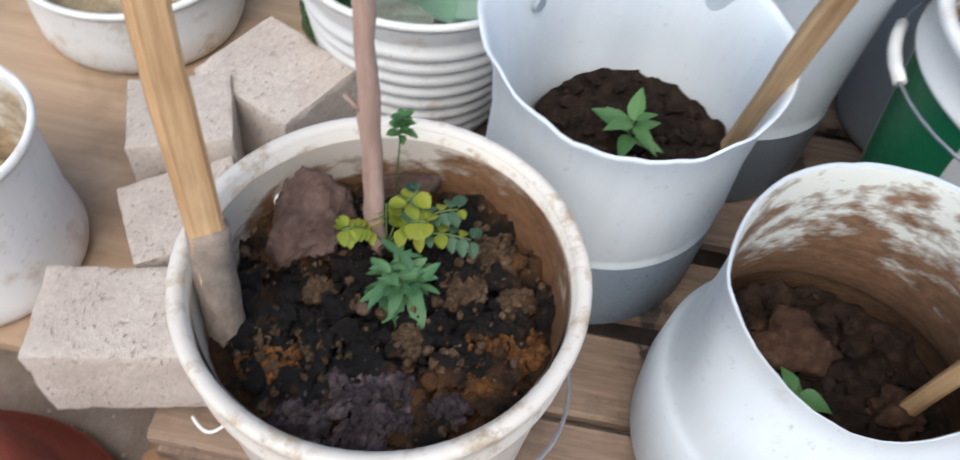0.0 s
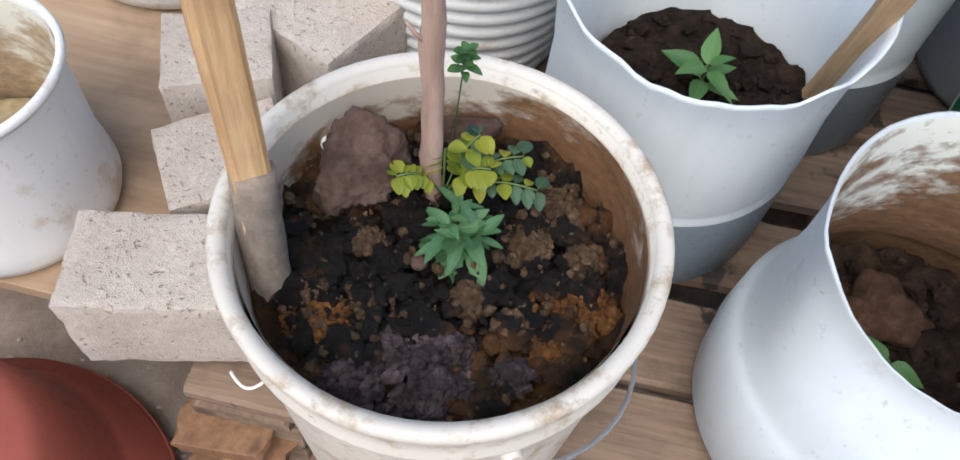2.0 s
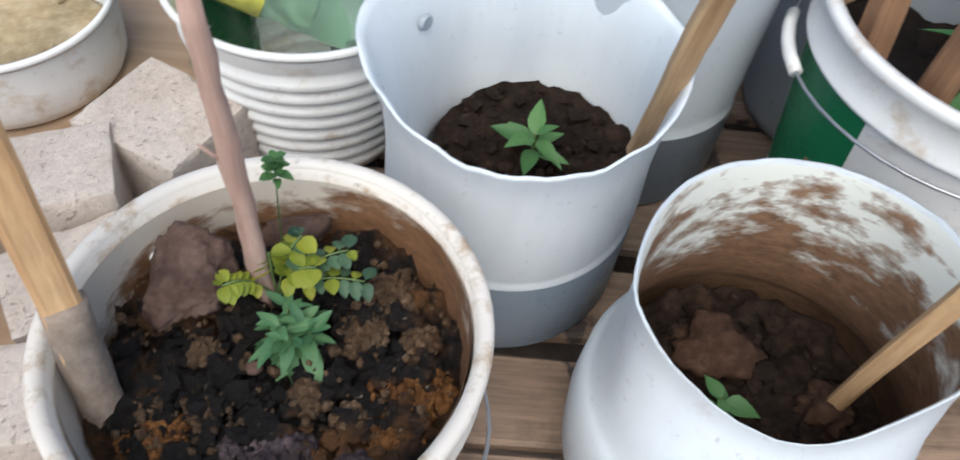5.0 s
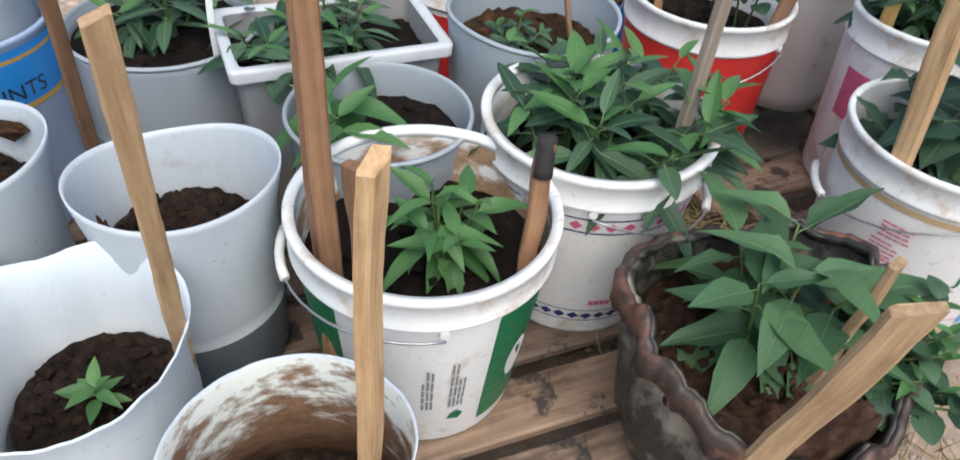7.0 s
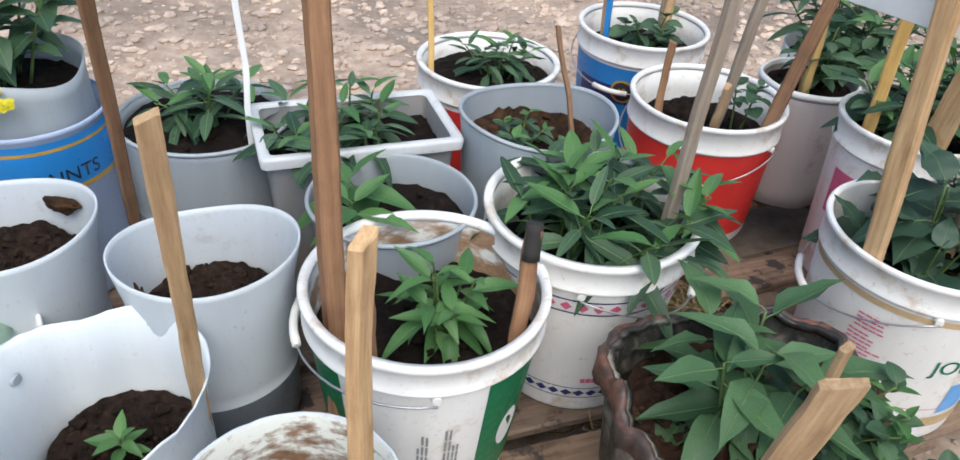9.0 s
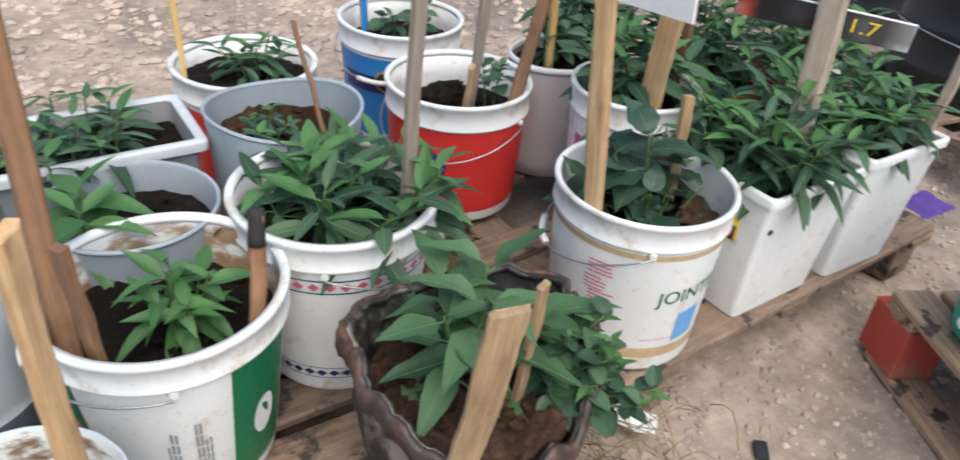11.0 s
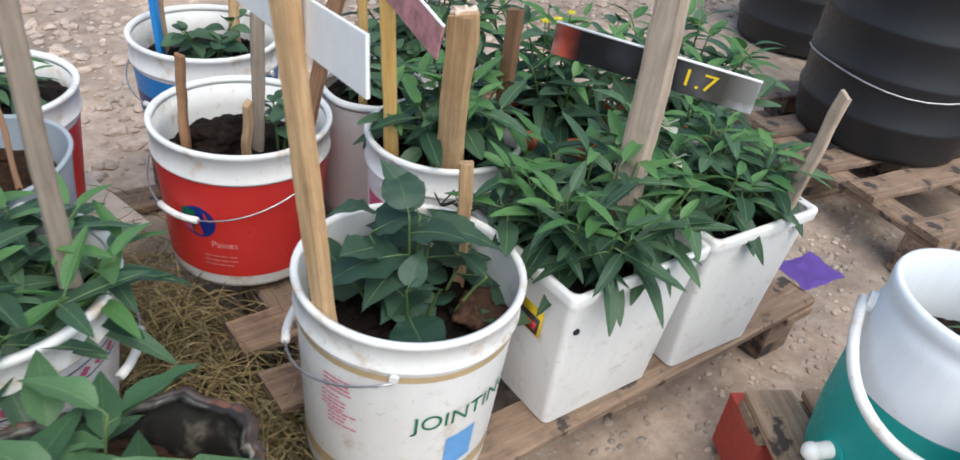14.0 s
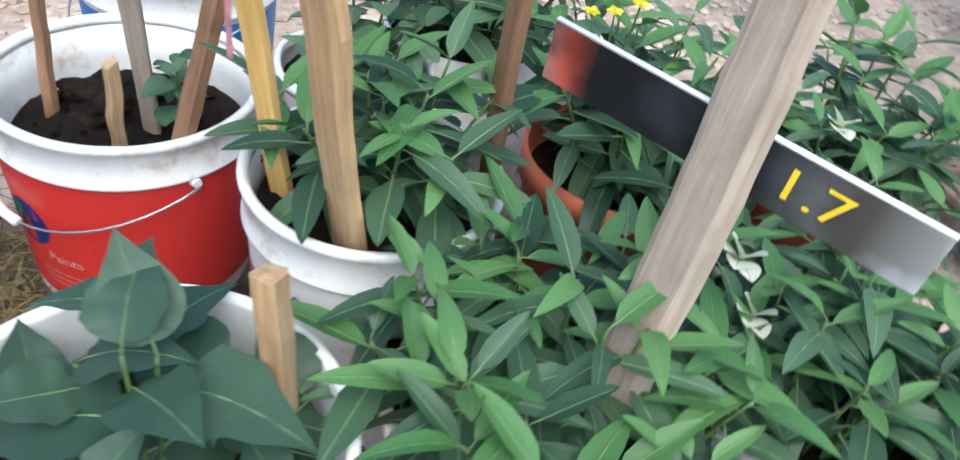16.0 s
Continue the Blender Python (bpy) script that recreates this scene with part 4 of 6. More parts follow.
soil(B[0] + 0.020, B[1] + 0.010, 0.104, PH + 0.008, 0.302, CLODSOIL, 0.012, 2, "dark soil in a cut milky jug", 120, slope=(0.02, 0.05), low_r=0.9, res=(110, 34))
plant((0.196, 0.545, 0.302), 1, 0.045, 0.004, L_OVATE_Y, 0.045, 9, "small pepper seedling with bright green leaves", young=L_OVATE_Y, seed=12, bare=0.35, thick=0.002)
stake((0.294, 0.534, 0.325), (0.283, 0.398, 0.85), 0.021, 0.012, STAKE, "slim sawn stake standing in a cut jug", 0, 0.1, 2)

# mud-smeared cut pail with a seedling
Cc = (0.342, 0.299)


def jug_c(a, r, z, i):
    d = math.degrees(a) % 360
    zz = z
    if z > 0.15:
        u = (d - 252 + 180) % 360 - 180
        cut = 1 / (1 + math.exp(-(u + 60) / 5)) * 1 / (1 + math.exp((u - 62) / 10))
        r *= 1 - 0.32 * cut * max(0, min(1, (z - 0.16) / 0.11))
        zz = z - (z - 0.15) * 0.56 * cut * (0.8 + 0.2 * math.cos(radians(u) * 1.5)) + 0.003 * noise.noise((d * 0.1, 1, 0))
    return r * (1 + 0.02 * math.cos(2 * a) + (0.12 * math.exp(-((d - 192) / 24) ** 2) * min(1, (z - 0.15) / 0.12) if z > 0.15 else 0)), zz


jc = thing("cut_pail", (*Cc, PH), "mud-smeared white pail cut open at the front", "planter", "cut jugs")
prof = [(0.118, 0), (0.130, 0.005), (0.137, 0.018), (0.140, 0.07), (0.137, 0.114), (0.132, 0.120), (0.1275, 0.128), (0.124, 0.155), (0.120, 0.19), (0.119, 0.24), (0.121, 0.275), (0.123, 0.282)]
part("outer_wall", lathe(wall_profile(prof, 0.002, 0.005), 72, jug_c), DULLJUG, jc)
inn = [(0.1335, 0.02), (0.1365, 0.07), (0.1335, 0.114), (0.1285, 0.120), (0.1240, 0.128), (0.1205, 0.155), (0.1165, 0.19), (0.1165, 0.24), (0.1185, 0.274), (0.1205, 0.280)]
part("muddy_lining", lathe(inn, 72, jug_c, close=False), MUDDY, jc, "dried mud smears inside")
soil(*Cc, 0.115, PH + 0.01, 0.272, CLODSOIL, 0.017, 3, "dark lumpy soil in the mud-smeared pail", 200, res=(110, 34))
boulder("earth_clump", (Cc[0] - 0.02, Cc[1] + 0.045, 0.280), (0.036, 0.03, 0.022), CLAYSOIL, "large dark clod of earth in the cut pail", "soil", 51, amp=0.6)
boulder("earth_clump", (Cc[0] + 0.06, Cc[1] - 0.02, 0.279), (0.024, 0.022, 0.018), CLAYSOIL, "large dark clod of earth in the cut pail", "soil", 53, amp=0.6)
plant((0.307, 0.283, 0.276), 1, 0.042, 0.004, L_OVATE_Y, 0.028, 7, "tiny seedling with bright green leaves in a cut pail", young=L_OVATE_Y, seed=15, bare=0.3, thick=0.0016, wide=1.25)
stake((0.412, 0.285, 0.25), (0.410, 0.250, 0.79), 0.027, 0.015, STAKE, "sawn wooden stake leaning in the muddy pail", 35, 0.1, 3)


# white pots on the plywood
def plain_pot(loc, outer, mat, label, name="plastic_pot", t=0.003, shape=None, group="plain pots"):
    p = thing(name, loc, label, "pot", group)
    part("pot_wall", lathe(wall_profile(outer, t), 64, shape), mat, p)
    if name != "upturned_pot":
        r, h = outer[-1]
        ring = [(r - 0.004, h - 0.005), (r + 0.001, h - 0.008), (r + 0.0036, h - 0.003), (r + 0.002, h + 0.0016), (r - 0.003, h + 0.0012), (r - 0.004, h - 0.005)]
        part("rim", lathe(ring, 64, shape, False), mat, p)
    return p


PZ = 0.172
plain_pot((-0.445, 0.47, PZ), [(0.085, 0), (0.096, 0.006), (0.099, 0.016), (0.098, 0.03), (0.094, 0.06), (0.094, 0.15), (0.097, 0.172), (0.098, 0.178)], WHITE, "white plastic pot with a muddy dried-out inside")
bm = lathe([(0.093, 0.012), (0.0905, 0.06), (0.0905, 0.15), (0.093, 0.17)], 64, None, False)
part("muddy_lining", bm, smeared("silted_plastic", (0.70, 0.66, 0.56), (0.34, 0.25, 0.16), 0.02, 0.22), bpy.data.objects["plastic_pot"])
part("tide_mark", lathe([(0.0972, 0.0335), (0.0958, 0.0395), (0.0954, 0.0425)], 64, None, False), TAPE, bpy.data.objects["plastic_pot"], "brown tide mark")
soil(-0.445, 0.47, 0.088, PZ + 0.007, PZ + 0.05, SILT, 0.005, 21, "dry brown mud in the bottom of a white pot", 10)
plain_pot((-0.385, 0.865, PZ), [(0.105, 0), (0.122, 0.006), (0.128, 0.02), (0.130, 0.05), (0.129, 0.095), (0.131, 0.10)], WHITE, "shallow white plastic bowl with a stained inside")
soil(-0.385, 0.865, 0.122, PZ + 0.007, PZ + 0.03, SILT, 0.004, 22, "dry brown mud in a shallow white bowl", 8)

# bricks round the stained pail
for i, (x, y, z, sx, sy, sz, rz, rx) in enumerate(((-0.255, 0.352, 0.2235, 0.15, 0.092, 0.10, 3, 0), (-0.232, 0.475, 0.2175, 0.115, 0.10, 0.088, 25, 0),
                                                   (-0.258, 0.585, 0.2285, 0.105, 0.10, 0.11, 12, 0), (-0.172, 0.665, 0.2245, 0.135, 0.12, 0.102, -35, 0))):
    bm = bmesh.new()
    box(bm, sx, sy, sz, bevel=0)
    bmesh.ops.subdivide_edges(bm, edges=bm.edges[:], cuts=23, use_grid_fill=True)
    for v in bm.verts:
        q = Vector((v.co.x / sx, v.co.y / sy, v.co.z / sz)) * 2
        near = sorted((abs(q.x), abs(q.y), abs(q.z)))
        chip = max(0.0, near[1] - 0.86) / 0.14 * (0.020 + 0.075 * max(0.0, noise.noise(v.co * 30 + Vector((i * 7, 1, 2)))))
        pit = 0.030 * max(0.0, noise.noise(v.co * 150 + Vector((i, 5, 0))) - 0.18)
        v.co *= 1 - chip - pit - 0.020 * noise.noise(v.co * 16 + Vector((i * 3, 0, 0))) - 0.010 * noise.noise(v.co * 75)
    solid("brick", bm, BRICK, (x, y, z), "rough pale pinkish building block with chipped edges", "brick", "bricks beside the pail", rz=rz)

# ribbed white pot with a green bottle lying in it
vp = [(0.085, 0), (0.10, 0.004)]
for i in range(8):
    z0 = 0.012 + i * 0.0185
    r0 = 0.103 + 0.0035 * i
    vp += [(r0, z0), (r0 + 0.004, z0 + 0.006), (r0 + 0.0035, z0 + 0.012), (r0 - 0.001, z0 + 0.0165)]
vp += [(0.131, 0.165), (0.134, 0.178), (0.137, 0.188), (0.138, 0.192)]
V = (-0.020, 0.778)
vp = [(r * 1.06, z * 1.12) for r, z in vp]
plain_pot((*V, PH), vp, WHITE, "white plastic pot with ribbed sides holding a green bottle", "ribbed_pot")
GREENGLASS, gn, gl, gb = mat_base("green_bottle_plastic", 0.12)
gb.inputs["Base Color"].default_value = (0.62, 0.86, 0.68, 1)
gb.inputs["Transmission Weight"].default_value = 0.85
gb.inputs["IOR"].default_value = 1.25
gn_noise = noise_tex(gn, gl, 25, 4)
bump(gn, gl, gb, gn_noise.outputs[0], 0.3, 0.002)
DARKGREEN = plastic("dark_green_bottle", (0.012, 0.10, 0.03), dirt=(0.1, 0.12, 0.05), amount=0.3, seed=31, rough=0.2)


def bottle(loc, rot, mat, label, band):
    p = new("plastic_bottle")
    p.matrix_world = pose(*loc, *rot)
    tagged(p, label, "bottle", "green bottles")
    pr = [(0.02, 0.0), (0.040, 0.003), (0.045, 0.015), (0.043, 0.03), (0.045, 0.045), (0.043, 0.06), (0.045, 0.075), (0.043, 0.09), (0.045, 0.11), (0.045, 0.18), (0.040, 0.20), (0.030, 0.235), (0.015, 0.27), (0.013, 0.29)]
    part("bottle_wall", lathe(pr, 40), mat, p)
    if band:
        part("label_band", lathe([(0.0455, 0.105), (0.0459, 0.107), (0.0459, 0.178), (0.0455, 0.18)], 40, None, False), plain("pale_yellow_label", (0.74, 0.70, 0.14), 0.4, 0, 0.35), p, "torn yellow label")
        part("label_leaf", patch(Cone([(0.046, 0), (0.046, 1)]), 150, 230, 0.12, 0.16), GREEN, p)
    return p


big_bottle = bottle((V[0] + 0.090, V[1] + 0.010, 0.305), (0, -66, -8), GREENGLASS, "clear green bottle with a yellow label lying in a ribbed pot", True)
big_bottle.matrix_world = big_bottle.matrix_world @ Matrix.Diagonal((1.42, 1.42, 1.25, 1))
bottle((-0.135, 0.855, 0.173), (0, 0, 0), DARKGREEN, "dark green plastic bottle standing on plywood", False)

# upturned terracotta-coloured pot on the ground, teal tub at the far corner
plain_pot((-0.455, 0.165, 0.0), [(0.19, 0), (0.198, 0.004), (0.198, 0.030), (0.190, 0.034), (0.187, 0.048), (0.181, 0.052), (0.177, 0.070), (0.170, 0.075), (0.164, 0.090), (0.157, 0.110), (0.149, 0.150), (0.138, 0.195), (0.126, 0.208), (0.05, 0.213)], TERRA,
          "terracotta-coloured plastic pot upturned on the ground", "upturned_pot", t=0.004)
part("rim", lathe([(0.1985, 0.006), (0.2010, 0.008), (0.2010, 0.024), (0.1985, 0.027), (0.1985, 0.006)], 64, None, False), TERRA, bpy.data.objects["upturned_pot"], "rounded rim band")
plain_pot((-0.66, 1.02, PZ), [(0.07, 0), (0.085, 0.006), (0.10, 0.05), (0.104, 0.07), (0.104, 0.076)], TEAL, "teal plastic tub on the plywood sheet")

# ------------------------------------------------ second row: jugs with bare soil, blue tin
Q = (0.104, 0.908)
B2 = (0.353, 0.713)
wobble = lambda a, r, z, i: (r * (1 + 0.03 * math.cos(2 * a + 0.7) * z / 0.3 + 0.015 * math.cos(3 * a)), z + (0.006 * math.cos(2 * a) if z > 0.28 else 0))
for (x, y), top, rt, lab, sz, sd in ((B2, 0.484, 0.126, "milky plastic jug cut open, with bare soil", 0.385, 4), (Q, 0.470, 0.126, "milky plastic jug cut open, with dried mud on its lip", 0.39, 5)):
    h = top - PH
    p = thing("cut_jug", (x, y, PH), lab, "planter", "cut jugs")
    jugw = (lambda a, r, z, i: wobble(a, r * (1 - 0.13 * math.sin(a) ** 2 * min(1.0, z / 0.25)), z, i)) if sd == 4 else wobble
    part("jug_wall", lathe(wall_profile([(rt - 0.03, 0), (rt - 0.018, 0.005), (rt - 0.014, 0.02), (rt - 0.013, 0.11), (rt - 0.017, 0.116), (rt - 0.014, 0.13), (rt - 0.010, h - 0.06), (rt, h - 0.01), (rt + 0.001, h)], 0.0028), 64, jugw), DULLJUG, p)
    # opaque dark shell added low down, imitating wet soil behind the wall
    part("stained_base", lathe([(rt - 0.0165, 0.007), (rt - 0.0132, 0.0205), (rt - 0.0122, 0.108), (rt - 0.0128, 0.110)], 64, jugw, False), SHOWTHROUGH_DARK, p, "added dark shell imitating soil seen through the wall")
    soil(x, y, rt - 0.024, PH + 0.008, sz, CLODSOIL, 0.014, sd, "dry dark soil in a cut jug", 110, low_r=0.95, shape=(lambda a: 1 - 0.13 * math.sin(a) ** 2) if sd == 4 else None, res=(96, 28))
boulder("mud_patch", (B2[0] - 0.094, B2[1] - 0.025, 0.415), (0.008, 0.030, 0.040), SOIL_RUST, "brown mud smeared on a jug's inner wall", "mud", 61, amp=0.5)
boulder("mud_patch", (Q[0] + 0.080, Q[1] + 0.060, 0.440), (0.028, 0.010, 0.012), SOIL_RUST, "brown mud smeared on a jug's lip", "mud", 62, rot=(0, 0, -40), amp=0.5)
plant((B2[0] + 0.02, B2[1] - 0.06, 0.386), 1, 0.02, 0.004, L_OVATE_Y, 0.022, 5, "tiny green seedling in bare soil", seed=18, thick=0.0012)
stake((0.284, 0.952, 0.34), (0.271, 0.70, 1.02), 0.018, 0.016, STAKE_BROWN, "slim dark brown stake leaning out of the pots", 10, 0.1, 4)

Lt = (0.161, 1.211)
tin = thing("paint_tin", (*Lt, PH), "large blue and white metal paint tin with a gold band", "tin")
tinc = Cone([(0.132, 0), (0.132, 0.36)])
part("tin_body", lathe(wall_profile([(0.128, 0), (0.132, 0.004), (0.131, 0.01), (0.131, 0.34), (0.134, 0.343), (0.135, 0.349), (0.133, 0.352)], 0.002), 64), plastic("pale_blue_tin", (0.38, 0.46, 0.62), amount=0.3, seed=33), tin)
part("blue_band", patch(tinc, 0, 360, 0.245, 0.335), BLUE, tin, "bright blue band")
part("gold_line", patch(tinc, 0, 360, 0.236, 0.245, 0.0012), GOLD, tin, "gold line")
part("gold_line", patch(tinc, 0, 360, 0.317, 0.323, 0.0013), GOLD, tin, "gold line")
part("lettering", wrap_text(tinc, "PAINTS", 0.036, -96, 0.255, 0.0018), BLACKINK, tin, "dark lettering")
bagp = thing("grow_bag", (*Lt, PH + 0.002), "grey plastic grow bag standing in the blue tin", "planter")
part("bag_wall", lathe(wall_profile([(0.09, 0.01), (0.112, 0.05), (0.115, 0.30), (0.110, 0.40), (0.113, 0.425)], 0.003), 48, lambda a, r, z, i: (r * (1 + 0.03 * math.sin(5 * a) * z / 0.4), z + 0.012 * math.sin(2 * a))), GREYJUG, bagp)
soil(*Lt, 0.104, PH + 0.02, PH + 0.39, SOIL, 0.008, 6, "dark soil in a grow bag", 10)
plant((Lt[0] - 0.02, Lt[1], PH + 0.39), 8, 0.24, 0.12, L_OVATE, 0.075, 13, "leafy bush with small yellow flowers in a tin", young=L_OVATE_Y, seed=21)
fl = thing("yellow_flowers", (Lt[0] - 0.06, Lt[1] - 0.11, PH + 0.40), "cluster of bright yellow flowers", "flower")
petal = [leaf_mesh("petal", ROUND, PETAL_Y, 0.3, 0.2, 0.05) for _ in range(2)]
rnd = random.Random(9)
for i in range(7):
    c = Vector((rnd.uniform(-0.035, 0.05), rnd.uniform(-0.03, 0.03), rnd.uniform(-0.02, 0.04)))
    for k in range(5):
        a = k * 1.257 + i
        part("petal", petal[k % 2], None, fl, m=aim(c, (math.cos(a), math.sin(a) - 0.3, 0.4), (0, -0.5, 1), 0.017))

# grey bucket and crate with seedlings
S = (0.455, 1.19)
p = thing("grey_bucket", (*S, PH), "grey plastic grow bucket with a leafy seedling", "planter")
part("bucket_wall", lathe(wall_profile([(0.13, 0), (0.145, 0.006), (0.150, 0.02), (0.153, 0.12), (0.150, 0.13), (0.153, 0.15), (0.156, 0.27), (0.159, 0.29)], 0.003), 64), GREYJUG, p)
part("rim", lathe([(0.1545, 0.2860), (0.1602, 0.2840), (0.1620, 0.2880), (0.1600, 0.2915), (0.1555, 0.2910), (0.1545, 0.2860)], 64, None, False), GREYJUG, p, "thickened rim")
# low grey shell added to imitate soil seen through the bucket
part("stained_base", lathe([(0.1465, 0.008), (0.1508, 0.0205), (0.1538, 0.118), (0.1530, 0.120)], 64, None, False), SHOWTHROUGH, p, "added dark shell imitating soil seen through the wall")
soil(*S, 0.148, PH + 0.008, 0.425, SOIL, 0.008, 7, "dark soil in a grey bucket", 20, low_r=0.93)
plant((S[0], S[1], 0.425), 6, 0.10, 0.09, L_LANCE, 0.085, 9, "seedlings with long narrow green leaves in a grey bucket", young=L_LANCE_Y, seed=22, wide=1.1)


def crate(loc, rz, lx, ly, h, mat, label, name="crate", flare=0.015, lip=0.012, group="tubs", lip_mat=None):
    """A rectangular tub: rounded corners, flared walls, folded lip."""
    p = thing(name, loc, label, "tub", group, rz)

    def ring(z, g, rc=0.013):
        out = []
        for cx, cy, a0 in ((1, 1, 0), (-1, 1, 90), (-1, -1, 180), (1, -1, 270)):
            for k in range(6):
                a = radians(a0 + 18 * k)
                out.append((cx * (lx / 2 + g - rc) + rc * math.cos(a), cy * (ly / 2 + g - rc) + rc * math.sin(a), z))
        return out
    lines = [(0.0, -flare - 0.004), (0.004, -flare), (h * 0.5, -flare / 2), (h - 0.02, 0), (h - 0.02, lip), (h - 0.004, lip + 0.001), (h, lip - 0.002), (h, -0.002), (h - 0.01, -0.004), (0.008, -flare - 0.004)]
    bm = bmesh.new()
    rings = [[bm.verts.new(v) for v in ring(z, g)] for z, g in lines]
    for a, b in zip(rings, rings[1:]):
        n = len(a)
        for k in range(n):
            bm.faces.new((a[k], a[(k + 1) % n], b[(k + 1) % n], b[k]))
    bm.faces.new(rings[0][::-1])
    bm.faces.new(rings[-1])
    bmesh.ops.bevel(bm, geom=[e for e in bm.edges if e.calc_face_angle(0) > 0.9], offset=0.0015, segments=1, affect="EDGES")
    part("tub_wall", bm, mat, p)
    bm = bmesh.new()
    rings = [[bm.verts.new(v) for v in ring(z, g)] for z, g in ((h - 0.019, lip + 0.0012), (h - 0.004, lip + 0.0024), (h + 0.0010, lip + 0.0012), (h + 0.0022, lip - 0.003), (h + 0.0016, -0.0005), (h - 0.003, -0.0045))]
    for a, b in zip(rings, rings[1:]):
        n = len(a)
        for k in range(n):
            bm.faces.new((a[k], a[(k + 1) % n], b[(k + 1) % n], b[k]))
    part("lip", bm, lip_mat or mat, p, "folded lip")
    return p


def tub_soil(loc, rz, lx, ly, z0, z1, label, seed):
    bm = bmesh.new()
    n = 22
    g = [[bm.verts.new((lx * (i / n - 0.5), ly * (j / n - 0.5), z1 + 0.010 * noise.noise((i * 0.5 + seed, j * 0.5, 0)))) for i in range(n + 1)] for j in range(n + 1)]
    for j in range(n):
        for i in range(n):
            bm.faces.new((g[j][i], g[j][i + 1], g[j + 1][i + 1], g[j + 1][i]))
    edge = [g[0][i] for i in range(n)] + [g[j][n] for j in range(n)] + [g[n][n - i] for i in range(n)] + [g[n - j][0] for j in range(n)]
    low = [bm.verts.new((v.co.x * 0.70, v.co.y * 0.70, z0)) for v in edge]
    m = len(edge)
    for k in range(m):
        bm.faces.new((edge[k], low[k], low[(k + 1) % m], edge[(k + 1) % m]))
    return solid("potting_soil", bm, SOIL, loc, label, "soil", "soil in the pots", rz=rz)


T = (0.68, 0.995)
crate((*T, PH), -9, 0.33, 0.19, 0.326, GREYTUB, "grey plastic crate with a pale lip full of seedlings", flare=0.02, lip_mat=GREYLIP)
tub_soil((*T, 0), -9, 0.315, 0.175, PH + 0.01, 0.435, "dark soil in a grey crate", 3)
plant((T[0] - 0.03, T[1], 0.435), 13, 0.085, 0.15, L_LANCE, 0.075, 8, "row of seedlings with long green leaves in a crate", young=L_LANCE_Y, seed=25, foot=0.85, wide=1.2)
stake((0.508, 1.06, 0.40), (0.515, 1.09, 0.75), 0.011, 0.008, PAPER, "thin white plastic strip standing in the crate", 0, 0.02, 6)
U = (0.656, 0.759)
p = thing("grey_bucket", (*U, PH), "bluish grey plastic bucket with a broad-leaved seedling", "planter")
part("bucket_wall", lathe(wall_profile([(0.10, 0), (0.112, 0.006), (0.117, 0.02), (0.124, 0.15), (0.129, 0.27), (0.134, 0.305), (0.136, 0.312)], 0.003), 64), GREYJUG, p)
part("rim", lathe([(0.1315, 0.3080), (0.1372, 0.3060), (0.1390, 0.3100), (0.1370, 0.3135), (0.1325, 0.3130), (0.1315, 0.3080)], 64, None, False), GREYJUG, p, "thickened rim")
soil(*U, 0.125, PH + 0.008, 0.415, SOIL, 0.012, 8, "dark soil in a bluish grey bucket", 20)
plant((U[0] - 0.075, U[1] - 0.01, 0.415), 2, 0.12, 0.03, L_OVATE_Y, 0.10, 8, "young plant with broad pointed green leaves", young=L_OVATE_Y, seed=26, wide=0.85)
X = (0.988, 0.855)
p = thing("grey_bucket", (*X, PH), "cloudy blue-grey plastic jug with a small leafy plant", "planter")
part("bucket_wall", lathe(wall_profile([(0.11, 0), (0.122, 0.006), (0.127, 0.02), (0.132, 0.15), (0.137, 0.30), (0.141, 0.350), (0.141, 0.357)], 0.003), 64, wobble), GREYJUG, p)
part("rim", lathe([(0.1365, 0.3530), (0.1422, 0.3510), (0.1440, 0.3550), (0.1420, 0.3585), (0.1375, 0.3580), (0.1365, 0.3530)], 64, wobble, False), GREYJUG, p, "thickened rim")
# added shell whose dark colour imitates soil showing through this jug
part("stained_base", lathe([(0.1238, 0.008), (0.1278, 0.0205), (0.1328, 0.15), (0.1322, 0.153)], 64, wobble, False), SHOWTHROUGH, p, "added dark shell imitating soil seen through the wall")
soil(*X, 0.131, PH + 0.008, 0.455, SOIL_RUST, 0.016, 9, "brown clodded soil in a cloudy jug", 40)
plant((X[0] - 0.05, X[1] - 0.01, 0.455), 4, 0.07, 0.05, L_OVATE, 0.04, 10, "small leafy plant in a cloudy jug", young=L_OVATE_Y, seed=27)
stake((1.045, 0.80, 0.44), (1.06, 0.93, 0.64), 0.009, 0.008, STAKE_BROWN, "thin twig stuck in a cloudy jug", 0, 0.2, 7)
Pp = (1.114, 1.266)
ppail, pcone = pail((*Pp, 0.11), 0.168, 0.135, 0.325, WHITE, "white pail with a red lower print behind the others", collar=0.06)
part("red_print", patch(pcone, 0, 360, 0.03, 0.25), RED, ppail, "red print")
bm = bmesh.new()
box(bm, 0.40, 0.36, 0.108, pose(0, 0, 0.054, 0, 0, 8), 0.006)
solid("stone_block", bm, BRICK, (1.12, 1.27, 0.0), "rough stone block under the rear white pail", "stone")
